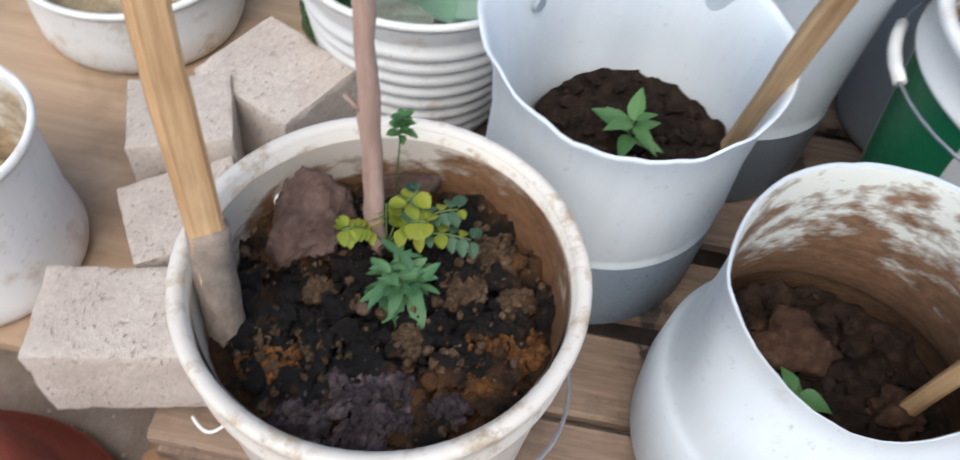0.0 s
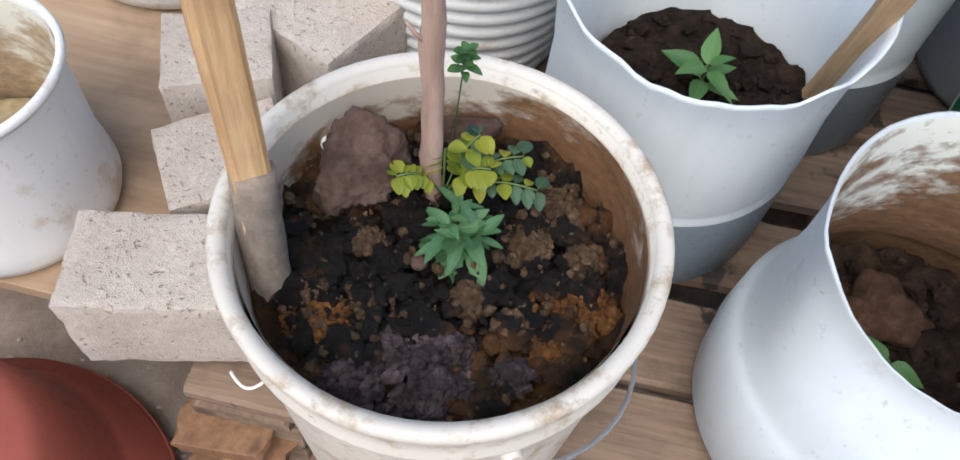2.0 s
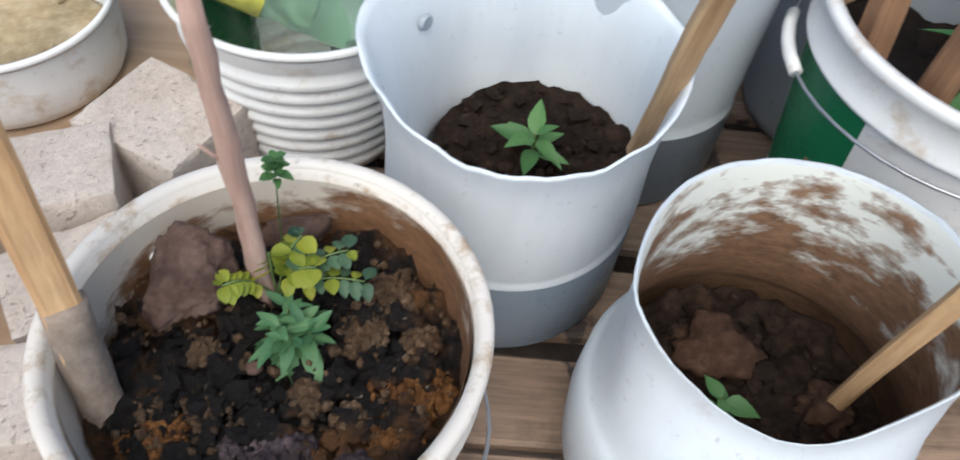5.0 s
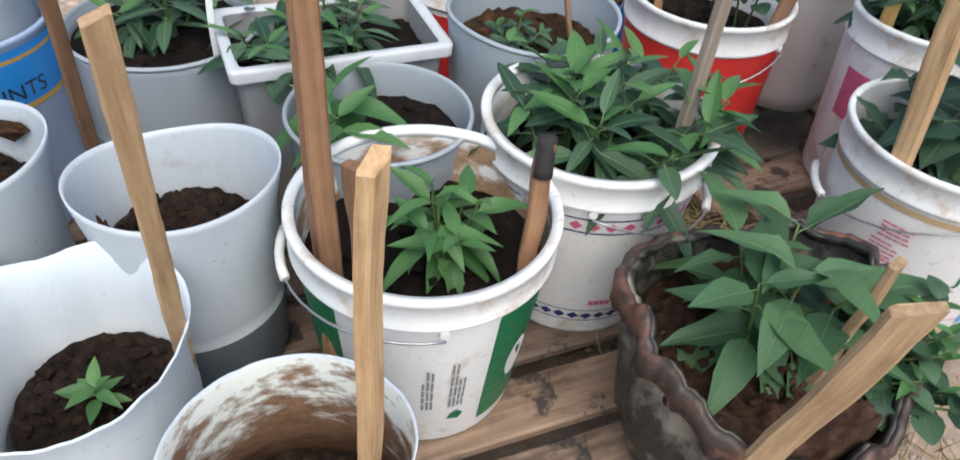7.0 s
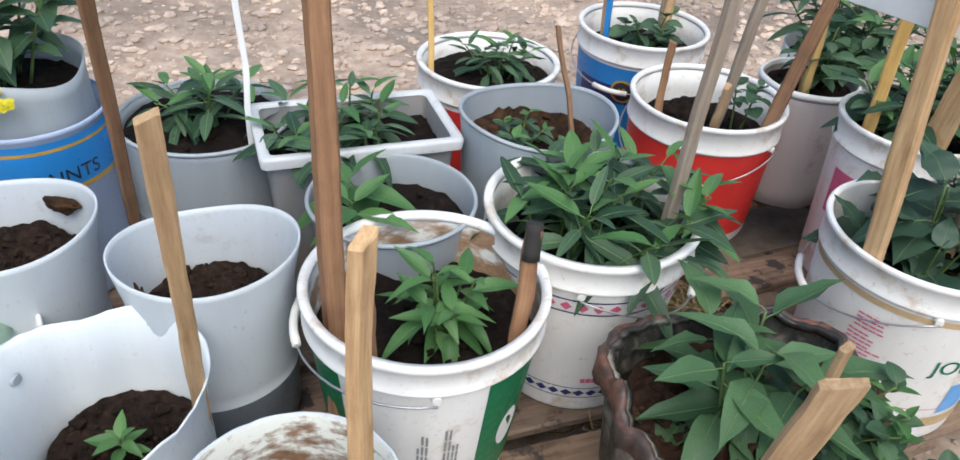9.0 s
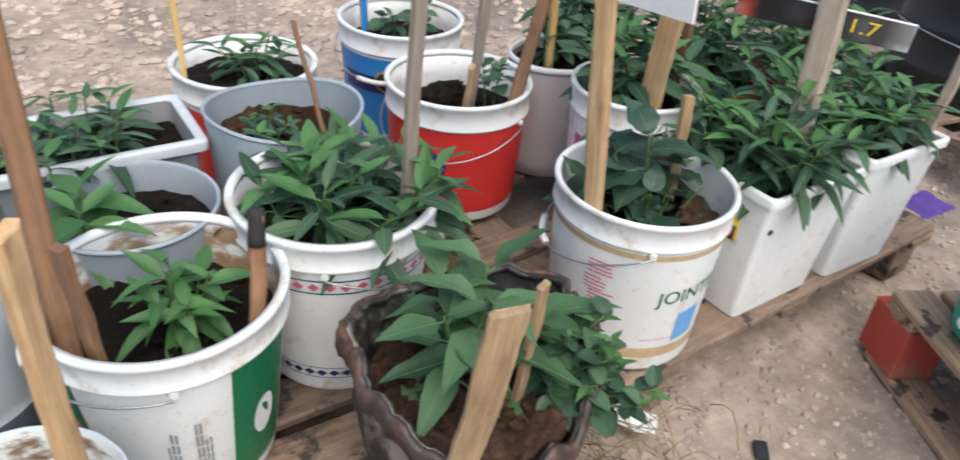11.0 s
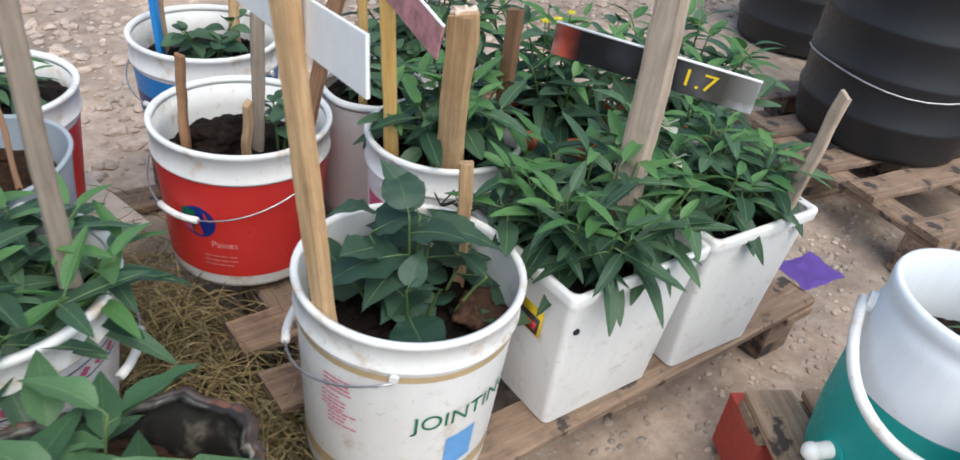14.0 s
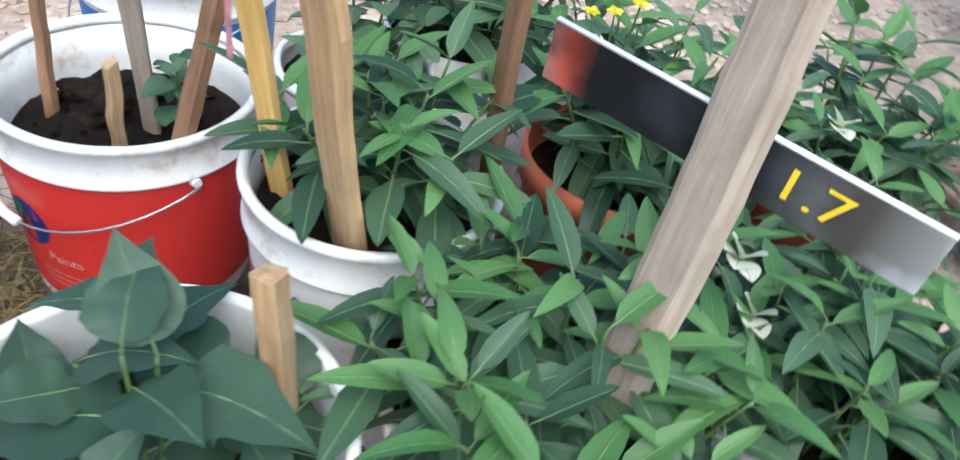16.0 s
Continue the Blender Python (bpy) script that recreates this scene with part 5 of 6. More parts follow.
soil(*Pp, 0.15, 0.12, 0.39, SOIL, 0.01, 10, "dark soil in a white pail", 10)
plant((Pp[0] + 0.01, Pp[1] - 0.02, 0.39), 6, 0.10, 0.08, L_LANCE, 0.08, 9, "bushy young plant with narrow green leaves", young=L_LANCE_Y, seed=28)
stake((0.975, 1.285, 0.38), (1.008, 1.37, 0.74), 0.013, 0.012, STAKE_YEL, "thin pale stick in the rear white pail", 0, 0.1, 8)

# ------------------------------------------------ green-labelled pail
G = (0.610, 0.533)
gp, gc = pail((*G, PH), 0.175, 0.135, 0.321, WHITE, "white paint pail with a green label and sweet potato shoots", collar=0.052, handle=(160, 0.010), grip=True)
part("green_label", patch(gc, -84, -38, 0.03, 0.262), GREEN, gp, "dark green label field")
part("label_edge", patch(gc, -38, -34, 0.03, 0.262), PAPER, gp)
part("green_label", patch(gc, -205, -158, 0.10, 0.264), GREEN, gp, "dark green label field")
part("label_seal", wrap_shape(gc, [(x * 1.4, y * 2.4) for x, y in fibre(0.016)], -62, 0.13), PAPER, gp, "pale round seal")
bar_lines(gc, gp, INK, -118, 0.09, 3, 0.10, 0.0055, 0.003, 1, True)
bar_lines(gc, gp, INK, -104, 0.09, 4, 0.105, 0.0055, 0.0028, 2, True)
part("emblem", wrap_shape(gc, [(0, 0), (0.016, -0.003), (0.022, 0.008), (0.013, 0.018), (0.005, 0.012)], -104, 0.06), GREEN, gp, "small green emblem")
part("muddy_lining", lathe([(0.140, 0.10), (0.160, 0.27), (0.161, 0.312)], 64, None, False), smeared("lightly_muddy_plastic", (0.76, 0.76, 0.73), (0.30, 0.19, 0.115), 0.19, 0.37, side=0.25), gp, "mud marks inside")
soil(*G, 0.1555, PH + 0.01, 0.395, SOIL, 0.014, 11, "dark soil in the green-labelled pail", 50)
plant((G[0] + 0.015, G[1] - 0.03, 0.395), 7, 0.110, 0.062, L_OVATE_Y, 0.080, 6, "leafy sweet potato shoots with pointed leaves", young=L_OVATE_Y, seed=31, wide=0.72)
stake((0.468, 0.500, 0.30), (0.522, 0.69, 1.0), 0.030, 0.022, STAKE_BROWN, "tall dark brown stake in the green-labelled pail", 25, 0.1, 9)
stake((0.500, 0.470, 0.38), (0.486, 0.455, 0.625), 0.028, 0.014, STAKE_BROWN, "short brown board end in the green-labelled pail", -30, 0.08, 10)
ob = stake((0.690, 0.415, 0.40), (0.720, 0.448, 0.59), 0.022, 0.018, STAKE_BROWN, "short stake with a charred top in the pail", 10, 0.12, 11)
bm = bmesh.new()
tube(bm, [Vector((0.7125, 0.4395, 0.545)).lerp(Vector((0.7205, 0.4485, 0.594)), i / 4) for i in range(5)], 0.0128, 8, 0.9)
part("charred_end", bm, BURNT, ob, "charred black top")
ob.children[0].matrix_parent_inverse = ob.matrix_world.inverted()

# ------------------------------------------------ diamond-patterned pail
Hc = (0.925, 0.585)
hp, hc = pail((*Hc, PH), 0.174, 0.128, 0.338, WHITE, "white paint pail with blue lines and pink diamonds, densely planted", collar=0.052, handle=(-38, 0.06), grip=True)
for z in (0.238, 0.264):
    part("blue_line", patch(hc, 0, 360, z, z + 0.0028), NAVY, hp, "thin navy line")
bm = bmesh.new()
for i in range(40):
    a, r = i * 9.0, hc.r(0.252)
    bm.faces.new([bm.verts.new(hc.at(radians(a) + x / r, 0.2525 + y, 0.0012)) for x, y in ((-0.0095, 0), (0, -0.0085), (0.0095, 0), (0, 0.0085))])
part("pink_band", bm, PINK, hp, "row of pink diamonds")
bm = bmesh.new()
for i in range(40):
    a, r = i * 9.0, hc.r(0.05)
    bm.faces.new([bm.verts.new(hc.at(radians(a) + x / r, 0.050 + y, 0.0012)) for x, y in ((-0.0098, 0), (0, -0.008), (0.0098, 0), (0, 0.008))])
part("navy_band", bm, NAVY, hp, "row of navy diamonds")
for z in (0.037, 0.0612):
    part("blue_line", patch(hc, 0, 360, z, z + 0.0016), NAVY, hp)
bar_lines(hc, hp, PINK, -118, 0.078, 1, 0.05, 0.01, 0.010, 4)
soil(*Hc, 0.150, PH + 0.01, 0.42, SOIL, 0.014, 12, "dark soil under dense leaves", 10)
plant((Hc[0], Hc[1], 0.42), 17, 0.135, 0.155, L_LANCE, 0.105, 9, "dense sweet potato plant with long pointed green leaves", young=L_LANCE_Y, seed=33, foot=0.6, wide=1.12, lean=(0.03, -0.01))
plant((Hc[0] - 0.04, Hc[1] + 0.02, 0.42), 1, 0.20, 0.01, L_OVATE_Y, 0.08, 9, "upright shoot with fresh green leaves", young=L_OVATE_Y, seed=34)
stake((1.021, 0.514, 0.43), (1.001, 0.472, 1.0), 0.024, 0.014, STAKE_GREY, "tall weathered grey stake in the diamond-patterned pail", 30, 0.1, 12)

# ------------------------------------------------ black grow bag with leafy plants
K = (0.918, 0.213)


def bag_shape(a, r, z, i):
    k = 1 + 0.04 * math.sin(3 * a + 1) * z / 0.25 + 0.10 * noise.noise((math.cos(a) * 3.5, math.sin(a) * 3.5, z * 5)) + 0.05 * noise.noise((math.cos(a) * 11, math.sin(a) * 11, z * 14)) + 0.010 * noise.noise((math.cos(a) * 26, math.sin(a) * 26, z * 30))
    return r * k, z + (0.02 * math.sin(2 * a + 2.2) + 0.022 * noise.noise((math.cos(a) * 4, math.sin(a) * 4, 3)) + 0.010 * noise.noise((math.cos(a) * 15, math.sin(a) * 15, 7)) + 0.022 + 0.026 * math.sin(a + 0.5) if z > 0.15 else 0)


kb = thing("grow_bag", (*K, PH), "crumpled black plastic grow bag full of soil", "planter")
part("bag_wall", lathe(wall_profile([(0.08, 0), (0.12, 0.006), (0.138, 0.025), (0.150, 0.07), (0.160, 0.12), (0.166, 0.17), (0.170, 0.205), (0.180, 0.220), (0.182, 0.232), (0.172, 0.240), (0.164, 0.234)], 0.003), 128, bag_shape), BAG, kb)
part("rolled_edge", lathe([(0.172, 0.232), (0.181, 0.206), (0.1835, 0.207), (0.1825, 0.236), (0.175, 0.243), (0.168, 0.238), (0.172, 0.232)], 128, bag_shape, False), BAG_EDGE, kb, "rolled-down brownish bag edge")
soil(*K, 0.158, PH + 0.012, 0.362, CLAYSOIL, 0.020, 13, "reddish brown soil in a black grow bag", 160, res=(120, 36))
plant((K[0] - 0.01, K[1] + 0.0, 0.355), 5, 0.19, 0.085, L_BROAD, 0.128, 9, "leafy plant with large soft green leaves", young=L_BROAD, seed=36, wide=0.82, bare=0.12)
plant((K[0] + 0.075, K[1] - 0.055, 0.355), 8, 0.125, 0.075, L_ROUND, 0.044, 14, "trailing weed with small rounded pale leaves", young=L_OVATE_Y, seed=37, lean=(0.04, -0.04))
plant((0.975, 0.105, 0.365), 5, 0.05, 0.05, L_ROUND, 0.045, 11, "trailing weed with rounded pale leaves hanging over the bag", young=L_OVATE_Y, seed=38, lean=(0.07, -0.06))
stake((0.794, 0.105, 0.31), (0.782, 0.036, 0.668), 0.040, 0.013, STAKE, "broad pale sawn lath standing in the grow bag", -22, 0.05, 13)
stake((0.935, 0.145, 0.35), (0.936, 0.126, 0.575), 0.016, 0.012, STAKE, "thin splintered lath in the grow bag", 0, 0.15, 14)

# ------------------------------------------------ jointing-compound pail
J = (1.400, 0.312)
jp, jcone = pail((*J, PH), 0.165, 0.144, 0.334, WHITE, "white compound pail with tan bands and green lettering", collar=0.055, handle=(136, 0.07), grip=True)
for z0, z1 in ((0.262, 0.273), (0.036, 0.060)):
    part("tan_band", patch(jcone, 0, 360, z0, z1), TAPE, jp, "tan printed band")
part("lettering", wrap_text(jcone, "JOINTING", 0.040, -123, 0.165, tilt=0.05), plain("green_ink", (0.0, 0.14, 0.06), 0.5), jp, "green lettering")
part("blue_field", patch(jcone, -103, -84, 0.068, 0.135, slant=0.006), SKYBLUE, jp, "light blue square")
part("thin_line", patch(jcone, -128, -104, 0.080, 0.0815), PINK, jp)
for k, (a0, z0) in enumerate(((-172, 0.235), (-174, 0.200), (-170, 0.17))):
    bar_lines(jcone, jp, PINK, a0, z0, 4, 0.05, 0.008, 0.003, 20 + k)
part("muddy_lining", lathe([(0.143, 0.10), (0.152, 0.29), (0.153, 0.328)], 64, None, False), WHITE, jp)
soil(*J, 0.1475, PH + 0.01, 0.392, SOIL, 0.016, 14, "brown clodded soil in the compound pail", 60)
plant((J[0] + 0.01, J[1] + 0.01, 0.400), 5, 0.150, 0.080, L_HEART, 0.102, 4, "sweet potato vine with dark heart-shaped leaves", seed=41, bare=0.3, foot=0.4, lean=(0.0, 0.02))
plant((J[0] + 0.01, J[1] + 0.0, 0.398), 6, 0.085, 0.130, L_HEART, 0.092, 2, "low sweet potato shoots spreading to the pail's rim", seed=44, bare=0.3, foot=0.6)
for i, (x, y, r) in enumerate(((-0.03, -0.105, 0.032), (0.035, -0.115, 0.026), (0.085, -0.06, 0.035), (-0.085, -0.07, 0.024))):
    boulder("earth_clump", (J[0] + x, J[1] + y, 0.402), (r, r * 0.85, r * 0.6), CLAYSOIL, "reddish-brown clod of earth at the pail's rim", "soil", 90 + i, amp=0.8)
stake((1.272, 0.309, 0.37), (1.212, 0.342, 1.0), 0.031, 0.020, STAKE, "tall knotty pale stake in the compound pail", 40, 0.14, 15)
stake((1.516, 0.330, 0.38), (1.505, 0.331, 0.612), 0.025, 0.020, STAKE, "short sawn lath in the compound pail", -40, 0.06, 16)

# ------------------------------------------------ red and blue paint pails
R = (1.449, 0.889)
rp, rc = pail((*R, PH), 0.169, 0.147, 0.303, WHITE, "white paint pail with a red label and a wire bail", collar=0.062, handle=(-160, 0.07), grip=True)
part("red_label", patch(rc, 0, 360, 0.030, 0.238), RED, rp, "faded red label")
part("logo_disc", wrap_shape(rc, fibre(0.034, 28), -150, 0.150), plain("dark_blue_ink", (0.01, 0.03, 0.22), 0.4), rp, "dark blue disc")
part("logo_wedge", wrap_shape(rc, [(-0.028, -0.01), (0.0, -0.028), (0.008, 0.02), (-0.02, 0.024)], -154, 0.152, 0.002), GREEN, rp)
part("logo_wedge", wrap_shape(rc, [(-0.016, -0.02), (0.004, -0.028), (0.002, 0.012)], -156, 0.152, 0.0024), PINK, rp)
part("lettering", wrap_text(rc, "Paints", 0.021, -142, 0.098), plain("pale_pink_ink", (0.65, 0.32, 0.30), 0.5), rp, "pale lettering")
bar_lines(rc, rp, plain("faded_ink", (0.6, 0.2, 0.18), 0.5), -148, 0.075, 3, 0.07, 0.010, 0.003, 6)
soil(*R, 0.148, PH + 0.01, 0.375, SOIL, 0.014, 15, "dark soil heaped in the red pail", 30)
boulder("earth_clump", (R[0] - 0.01, R[1] + 0.05, 0.392), (0.06, 0.045, 0.03), SOIL, "heap of dark crumbly soil in the red pail", "soil", 71, amp=0.7)
plant((R[0] + 0.055, R[1] - 0.045, 0.375), 2, 0.17, 0.04, L_ROUND, 0.040, 10, "small plant with soft grey-green leaves", seed=43, bare=0.5)
stake((1.356, 0.936, 0.36), (1.366, 0.945, 0.565), 0.016, 0.014, STAKE_BROWN, "short brown stake in the red pail", 0, 0.12, 17)
stake((1.428, 0.838, 0.36), (1.432, 0.828, 0.505), 0.017, 0.013, STAKE, "short pale stake in the red pail", 0, 0.1, 18)
stake((1.472, 0.875, 0.36), (1.450, 0.795, 0.86), 0.022, 0.014, STAKE_GREY, "grey stake in the red pail", 0, 0.1, 19)
stake((1.478, 0.752, 0.38), (1.59, 0.752, 0.80), 0.026, 0.018, STAKE_BROWN, "orange-brown stake leaning out of the red pail", 20, 0.1, 20)
BLc = (1.564, 1.265)
bp, bc = pail((*BLc, PH), 0.167, 0.14, 0.312, WHITE, "white paint pail with a bright blue label", collar=0.058, handle=(-150, 0.06), grip=True)
part("blue_label", patch(bc, 0, 360, 0.02, 0.245), BLUE, bp, "bright blue label")
part("dark_band", patch(bc, -190, -100, 0.15, 0.195, 0.0013), NAVY, bp)
part("badge", wrap_shape(bc, fibre(0.030, 24), -140, 0.185, 0.002), GOLD, bp, "round gold badge")
part("badge_centre", wrap_shape(bc, fibre(0.025, 24), -140, 0.185, 0.0024), BLACKINK, bp)
part("lettering", wrap_text(bc, "45", 0.026, -146, 0.176, 0.0028), GOLD, bp)
soil(*BLc, 0.143, PH + 0.01, 0.40, SOIL, 0.012, 16, "dark soil in the blue pail", 20)
plant((BLc[0], BLc[1] - 0.02, 0.40), 4, 0.11, 0.07, L_ROUND, 0.05, 9, "small leafy plant in the blue pail", seed=44)
for i, (x, y, mt) in enumerate(((-0.09, 0.03, BLUE), (-0.06, 0.08, STAKE), (0.07, 0.0, STAKE), (0.1, 0.05, STAKE_GREY))):
    stake((BLc[0] + x, BLc[1] + y, 0.38), (BLc[0] + x * 1.1, BLc[1] + y * 1.3, 0.82), 0.024, 0.014, mt, "stake standing in the blue pail", i * 30, 0.1, 21 + i)

# white sack-like cylinder, rear white pail
M = (1.745, 0.875)
p = thing("plastic_sack", (*M, PH), "dirty white plastic sack rolled down round its soil", "planter")
part("sack_wall", lathe(wall_profile([(0.085, 0), (0.103, 0.01), (0.108, 0.05), (0.106, 0.12), (0.109, 0.20), (0.107, 0.27), (0.110, 0.296), (0.106, 0.303)], 0.003), 64, lambda a, r, z, i: (r * (1 + 0.015 * math.sin(6 * a + 20 * z)), z)), plastic("dirty_white_sack", (0.62, 0.56, 0.54), dirt=(0.38, 0.27, 0.25), amount=0.7, seed=41, rough=0.6), p)
part("folded_rim", lathe([(0.104, 0.292), (0.111, 0.288), (0.114, 0.297), (0.110, 0.306), (0.104, 0.304), (0.104, 0.292)], 64, lambda a, r, z, i: (r * (1 + 0.015 * math.sin(6 * a + 20 * z)), z), False), BIN, p, "folded-down sack rim")
soil(*M, 0.10, PH + 0.01, 0.435, SOIL, 0.01, 17, "dark soil in a white sack", 20)
plant((M[0], M[1], 0.435), 6, 0.15, 0.09, L_ROUND, 0.055, 9, "leafy green plant in a white sack", seed=45)
stake((M[0] - 0.05, M[1] - 0.03, 0.42), (M[0] - 0.06, M[1] - 0.02, 0.84), 0.034, 0.018, STAKE_YEL, "broad yellow pine lath in the white sack", 10, 0.06, 26)
N = (1.665, 0.56)
np_, nc = pail((*N, PH), 0.140, 0.118, 0.362, WHITE, "white pail with a red print, full of long green leaves", collar=0.058)
part("red_print", patch(nc, -200, -150, 0.16, 0.26), PINK, np_, "faded red print")
soil(*N, 0.122, PH + 0.01, 0.47, SOIL, 0.012, 18, "dark soil in a rear white pail", 10)
plant((N[0] + 0.01, N[1] + 0.01, 0.47), 13, 0.16, 0.13, L_LANCE, 0.098, 9, "dense plant with long pointed green leaves", young=L_LANCE_Y, seed=46, foot=0.5, wide=1.2)
stake((1.622, 0.492, 0.45), (1.560, 0.432, 0.785), 0.046, 0.014, STAKE, "sawn lath with a torn top in the rear pail", -25, 0.06, 27)
stake((1.580, 0.592, 0.46), (1.515, 0.560, 0.86), 0.022, 0.014, STAKE_YEL, "yellow pine lath in the rear pail", 15, 0.08, 28)

# ------------------------------------------------ two white bins with dense greenery
w1 = crate((1.735, 0.268, PH), -7, 0.285, 0.27, 0.305, BIN, "scuffed white rectangular bin with a yellow label", "white_bin", 0.021, 0.006, "white bins")
tub_soil((1.735, 0.268, 0), -7, 0.26, 0.245, PH + 0.01, 0.425, "dark soil under dense greenery", 5)
bm = bmesh.new()
box(bm, 0.0012, 0.055, 0.075, bevel=0)
lab = part("yellow_label", bm, YELLOW, w1, "yellow and black product label", m=pose(-0.1382, -0.05, 0.215, 0, 4.2, 0))
bm = bmesh.new()
box(bm, 0.0008, 0.05, 0.03, bevel=0)
part("label_print", bm, BLACKINK, lab, m=pose(-0.0012, 0.002, -0.020))
bm = bmesh.new()
box(bm, 0.0008, 0.018, 0.014, bevel=0)
part("label_print", bm, RED, lab, m=pose(-0.0014, -0.008, -0.022))
bm = bmesh.new()
bmesh.ops.create_cone(bm, cap_ends=True, segments=16, radius1=0.006, radius2=0.006, depth=0.004, matrix=pose(-0.118, -0.1305, 0.225, 90, 0, -10))
part("hole", bm, BLACKINK, w1, "small round hole")
w2 = crate((2.02, 0.222, PH), -9, 0.255, 0.27, 0.315, BIN, "scuffed white rectangular bin beside another", "white_bin", 0.021, 0.006, "white bins")
tub_soil((2.02, 0.222, 0), -9, 0.23, 0.245, PH + 0.01, 0.425, "dark soil under dense greenery", 6)
plant((1.735, 0.265, 0.42), 30, 0.165, 0.165, L_LANCE, 0.098, 10, "dense bed of long pointed green leaves in a white bin", young=L_LANCE_Y, seed=51, foot=0.75, wide=1.1)
plant((2.02, 0.23, 0.42), 26, 0.165, 0.15, L_LANCE, 0.088, 10, "dense bed of long pointed green leaves in a white bin", young=L_LANCE_Y, seed=52, foot=0.75, wide=1.15)
stake((1.745, 0.215, 0.42), (1.855, 0.297, 0.95), 0.050, 0.020, STAKE_GREY, "weathered grey lath with a knot in a white bin", -30, 0.06, 29)
stake((2.085, 0.105, 0.42), (2.131, 0.095, 0.678), 0.022, 0.012, STAKE_GREY, "split grey lath with a pointed tip in a white bin", 0, 0.15, 30)
for i, (x, y, z) in enumerate(((1.873, 0.258, 0.609), (1.916, 0.251, 0.536), (2.15, 0.42, 0.60))):
    f = thing("white_flower", (x, y, z), "small white trumpet flower among the leaves", "flower", "white flowers")
    pm = [leaf_mesh("petal", ROUND, PETAL_W, 0.1, 0.3, 0.1) for _ in range(1)]
    for k in range(5):
        part("petal", pm[0], None, f, m=aim((0, 0, 0), (math.cos(k * 1.257) * 0.6 - 0.6, math.sin(k * 1.257) * 0.6 - 0.4, 0.5 + 0.4 * math.sin(k)), (0, 0, 1), 0.028))


# ------------------------------------------------ signs
def board(name, a, b, h, mat, label, t=0.004, tilt=(0, 0)):
    """A thin sign board whose lower edge runs from a to b."""
    a, b = Vector(a), Vector(b)
    d = (b - a)
    L = d.length
    bm = bmesh.new()
    box(bm, L, t, h, pose(L / 2, 0, h / 2), 0.0012)
    ob = new(name, to_mesh(name, bm, mat, True))
    x = d.normalized()
    up = Vector((tilt[0], tilt[1], 1))
    y = up.cross(x).normalized()
    z = x.cross(y)
    ob.matrix_world = Matrix(((x.x, y.x, z.x, a.x), (x.y, y.y, z.y, a.y), (x.z, y.z, z.z, a.z), (0, 0, 0, 1)))
    return tagged(ob, label, "sign"), L


PHOTO, pn, pl_, pb = mat_base("dark_glossy_print", 0.25)
nz = noise_tex(pn, pl_, 14, 3, 0.5, seed=2)
ptc = pn.new("ShaderNodeTexCoord")
psx = pn.new("ShaderNodeSeparateXYZ")
pl_.new(ptc.outputs["Object"], psx.inputs[0])
pmr = pn.new("ShaderNodeMapRange")
pmr.inputs["From Max"].default_value = 0.322
pl_.new(psx.outputs[0], pmr.inputs[0])
cr = ramp(pn, pl_, pmr.outputs[0], [(0.0, (0.22, 0.10, 0.08)), (0.06, (0.30, 0.05, 0.03)), (0.14, (0.012, 0.012, 0.016)), (0.62, (0.02, 0.022, 0.024)), (0.85, (0.09, 0.085, 0.075)), (1.0, (0.42, 0.42, 0.40))])
cr2 = ramp(pn, pl_, nz.outputs[0], [(0.4, (0.6, 0.6, 0.6)), (0.7, (1.9, 2.0, 2.3))])
pl_.new(mixc(pn, pl_, 1.0, cr.outputs[0], cr2.outputs[0], "MULTIPLY"), pb.inputs["Base Color"])
sg, L = board("price_sign", (1.752, 0.425, 0.695), (1.892, 0.135, 0.682), 0.052, PHOTO, "dark glossy photo strip with the yellow number 1.7", 0.004)
bm = bmesh.new()
box(bm, L, 0.0044, 0.003, pose(L / 2, 0, 0.0525), 0)
part("white_edge", bm, PAPER, sg, "white cut edge")
vs, fs = lettering("1.7", 0.038)
bm = bmesh.new()
bv = [bm.verts.new((x * 1.25 + 0.205, -0.0036, y + 0.015)) for x, y, _ in vs]
for f in fs:
    bm.faces.new([bv[i] for i in f])
part("number", bm, YELLOW, sg, "hand-painted yellow number")
board("sign_board", (1.313, 0.712, 0.784), (1.214, 0.175, 0.842), 0.060, PAPER, "blank white board fixed to a stake")
ps, L = board("sign_board", (1.545, 0.70, 0.80), (1.497, 0.408, 0.737), 0.052, plain("pink_photo_print", (0.45, 0.20, 0.22), 0.35, 0, 0.5), "pink printed strip fixed among the stakes")
bm = bmesh.new()
box(bm, L, 0.0044, 0.003, pose(L / 2, 0, 0.053), 0)
part("white_edge", bm, PAPER, ps)

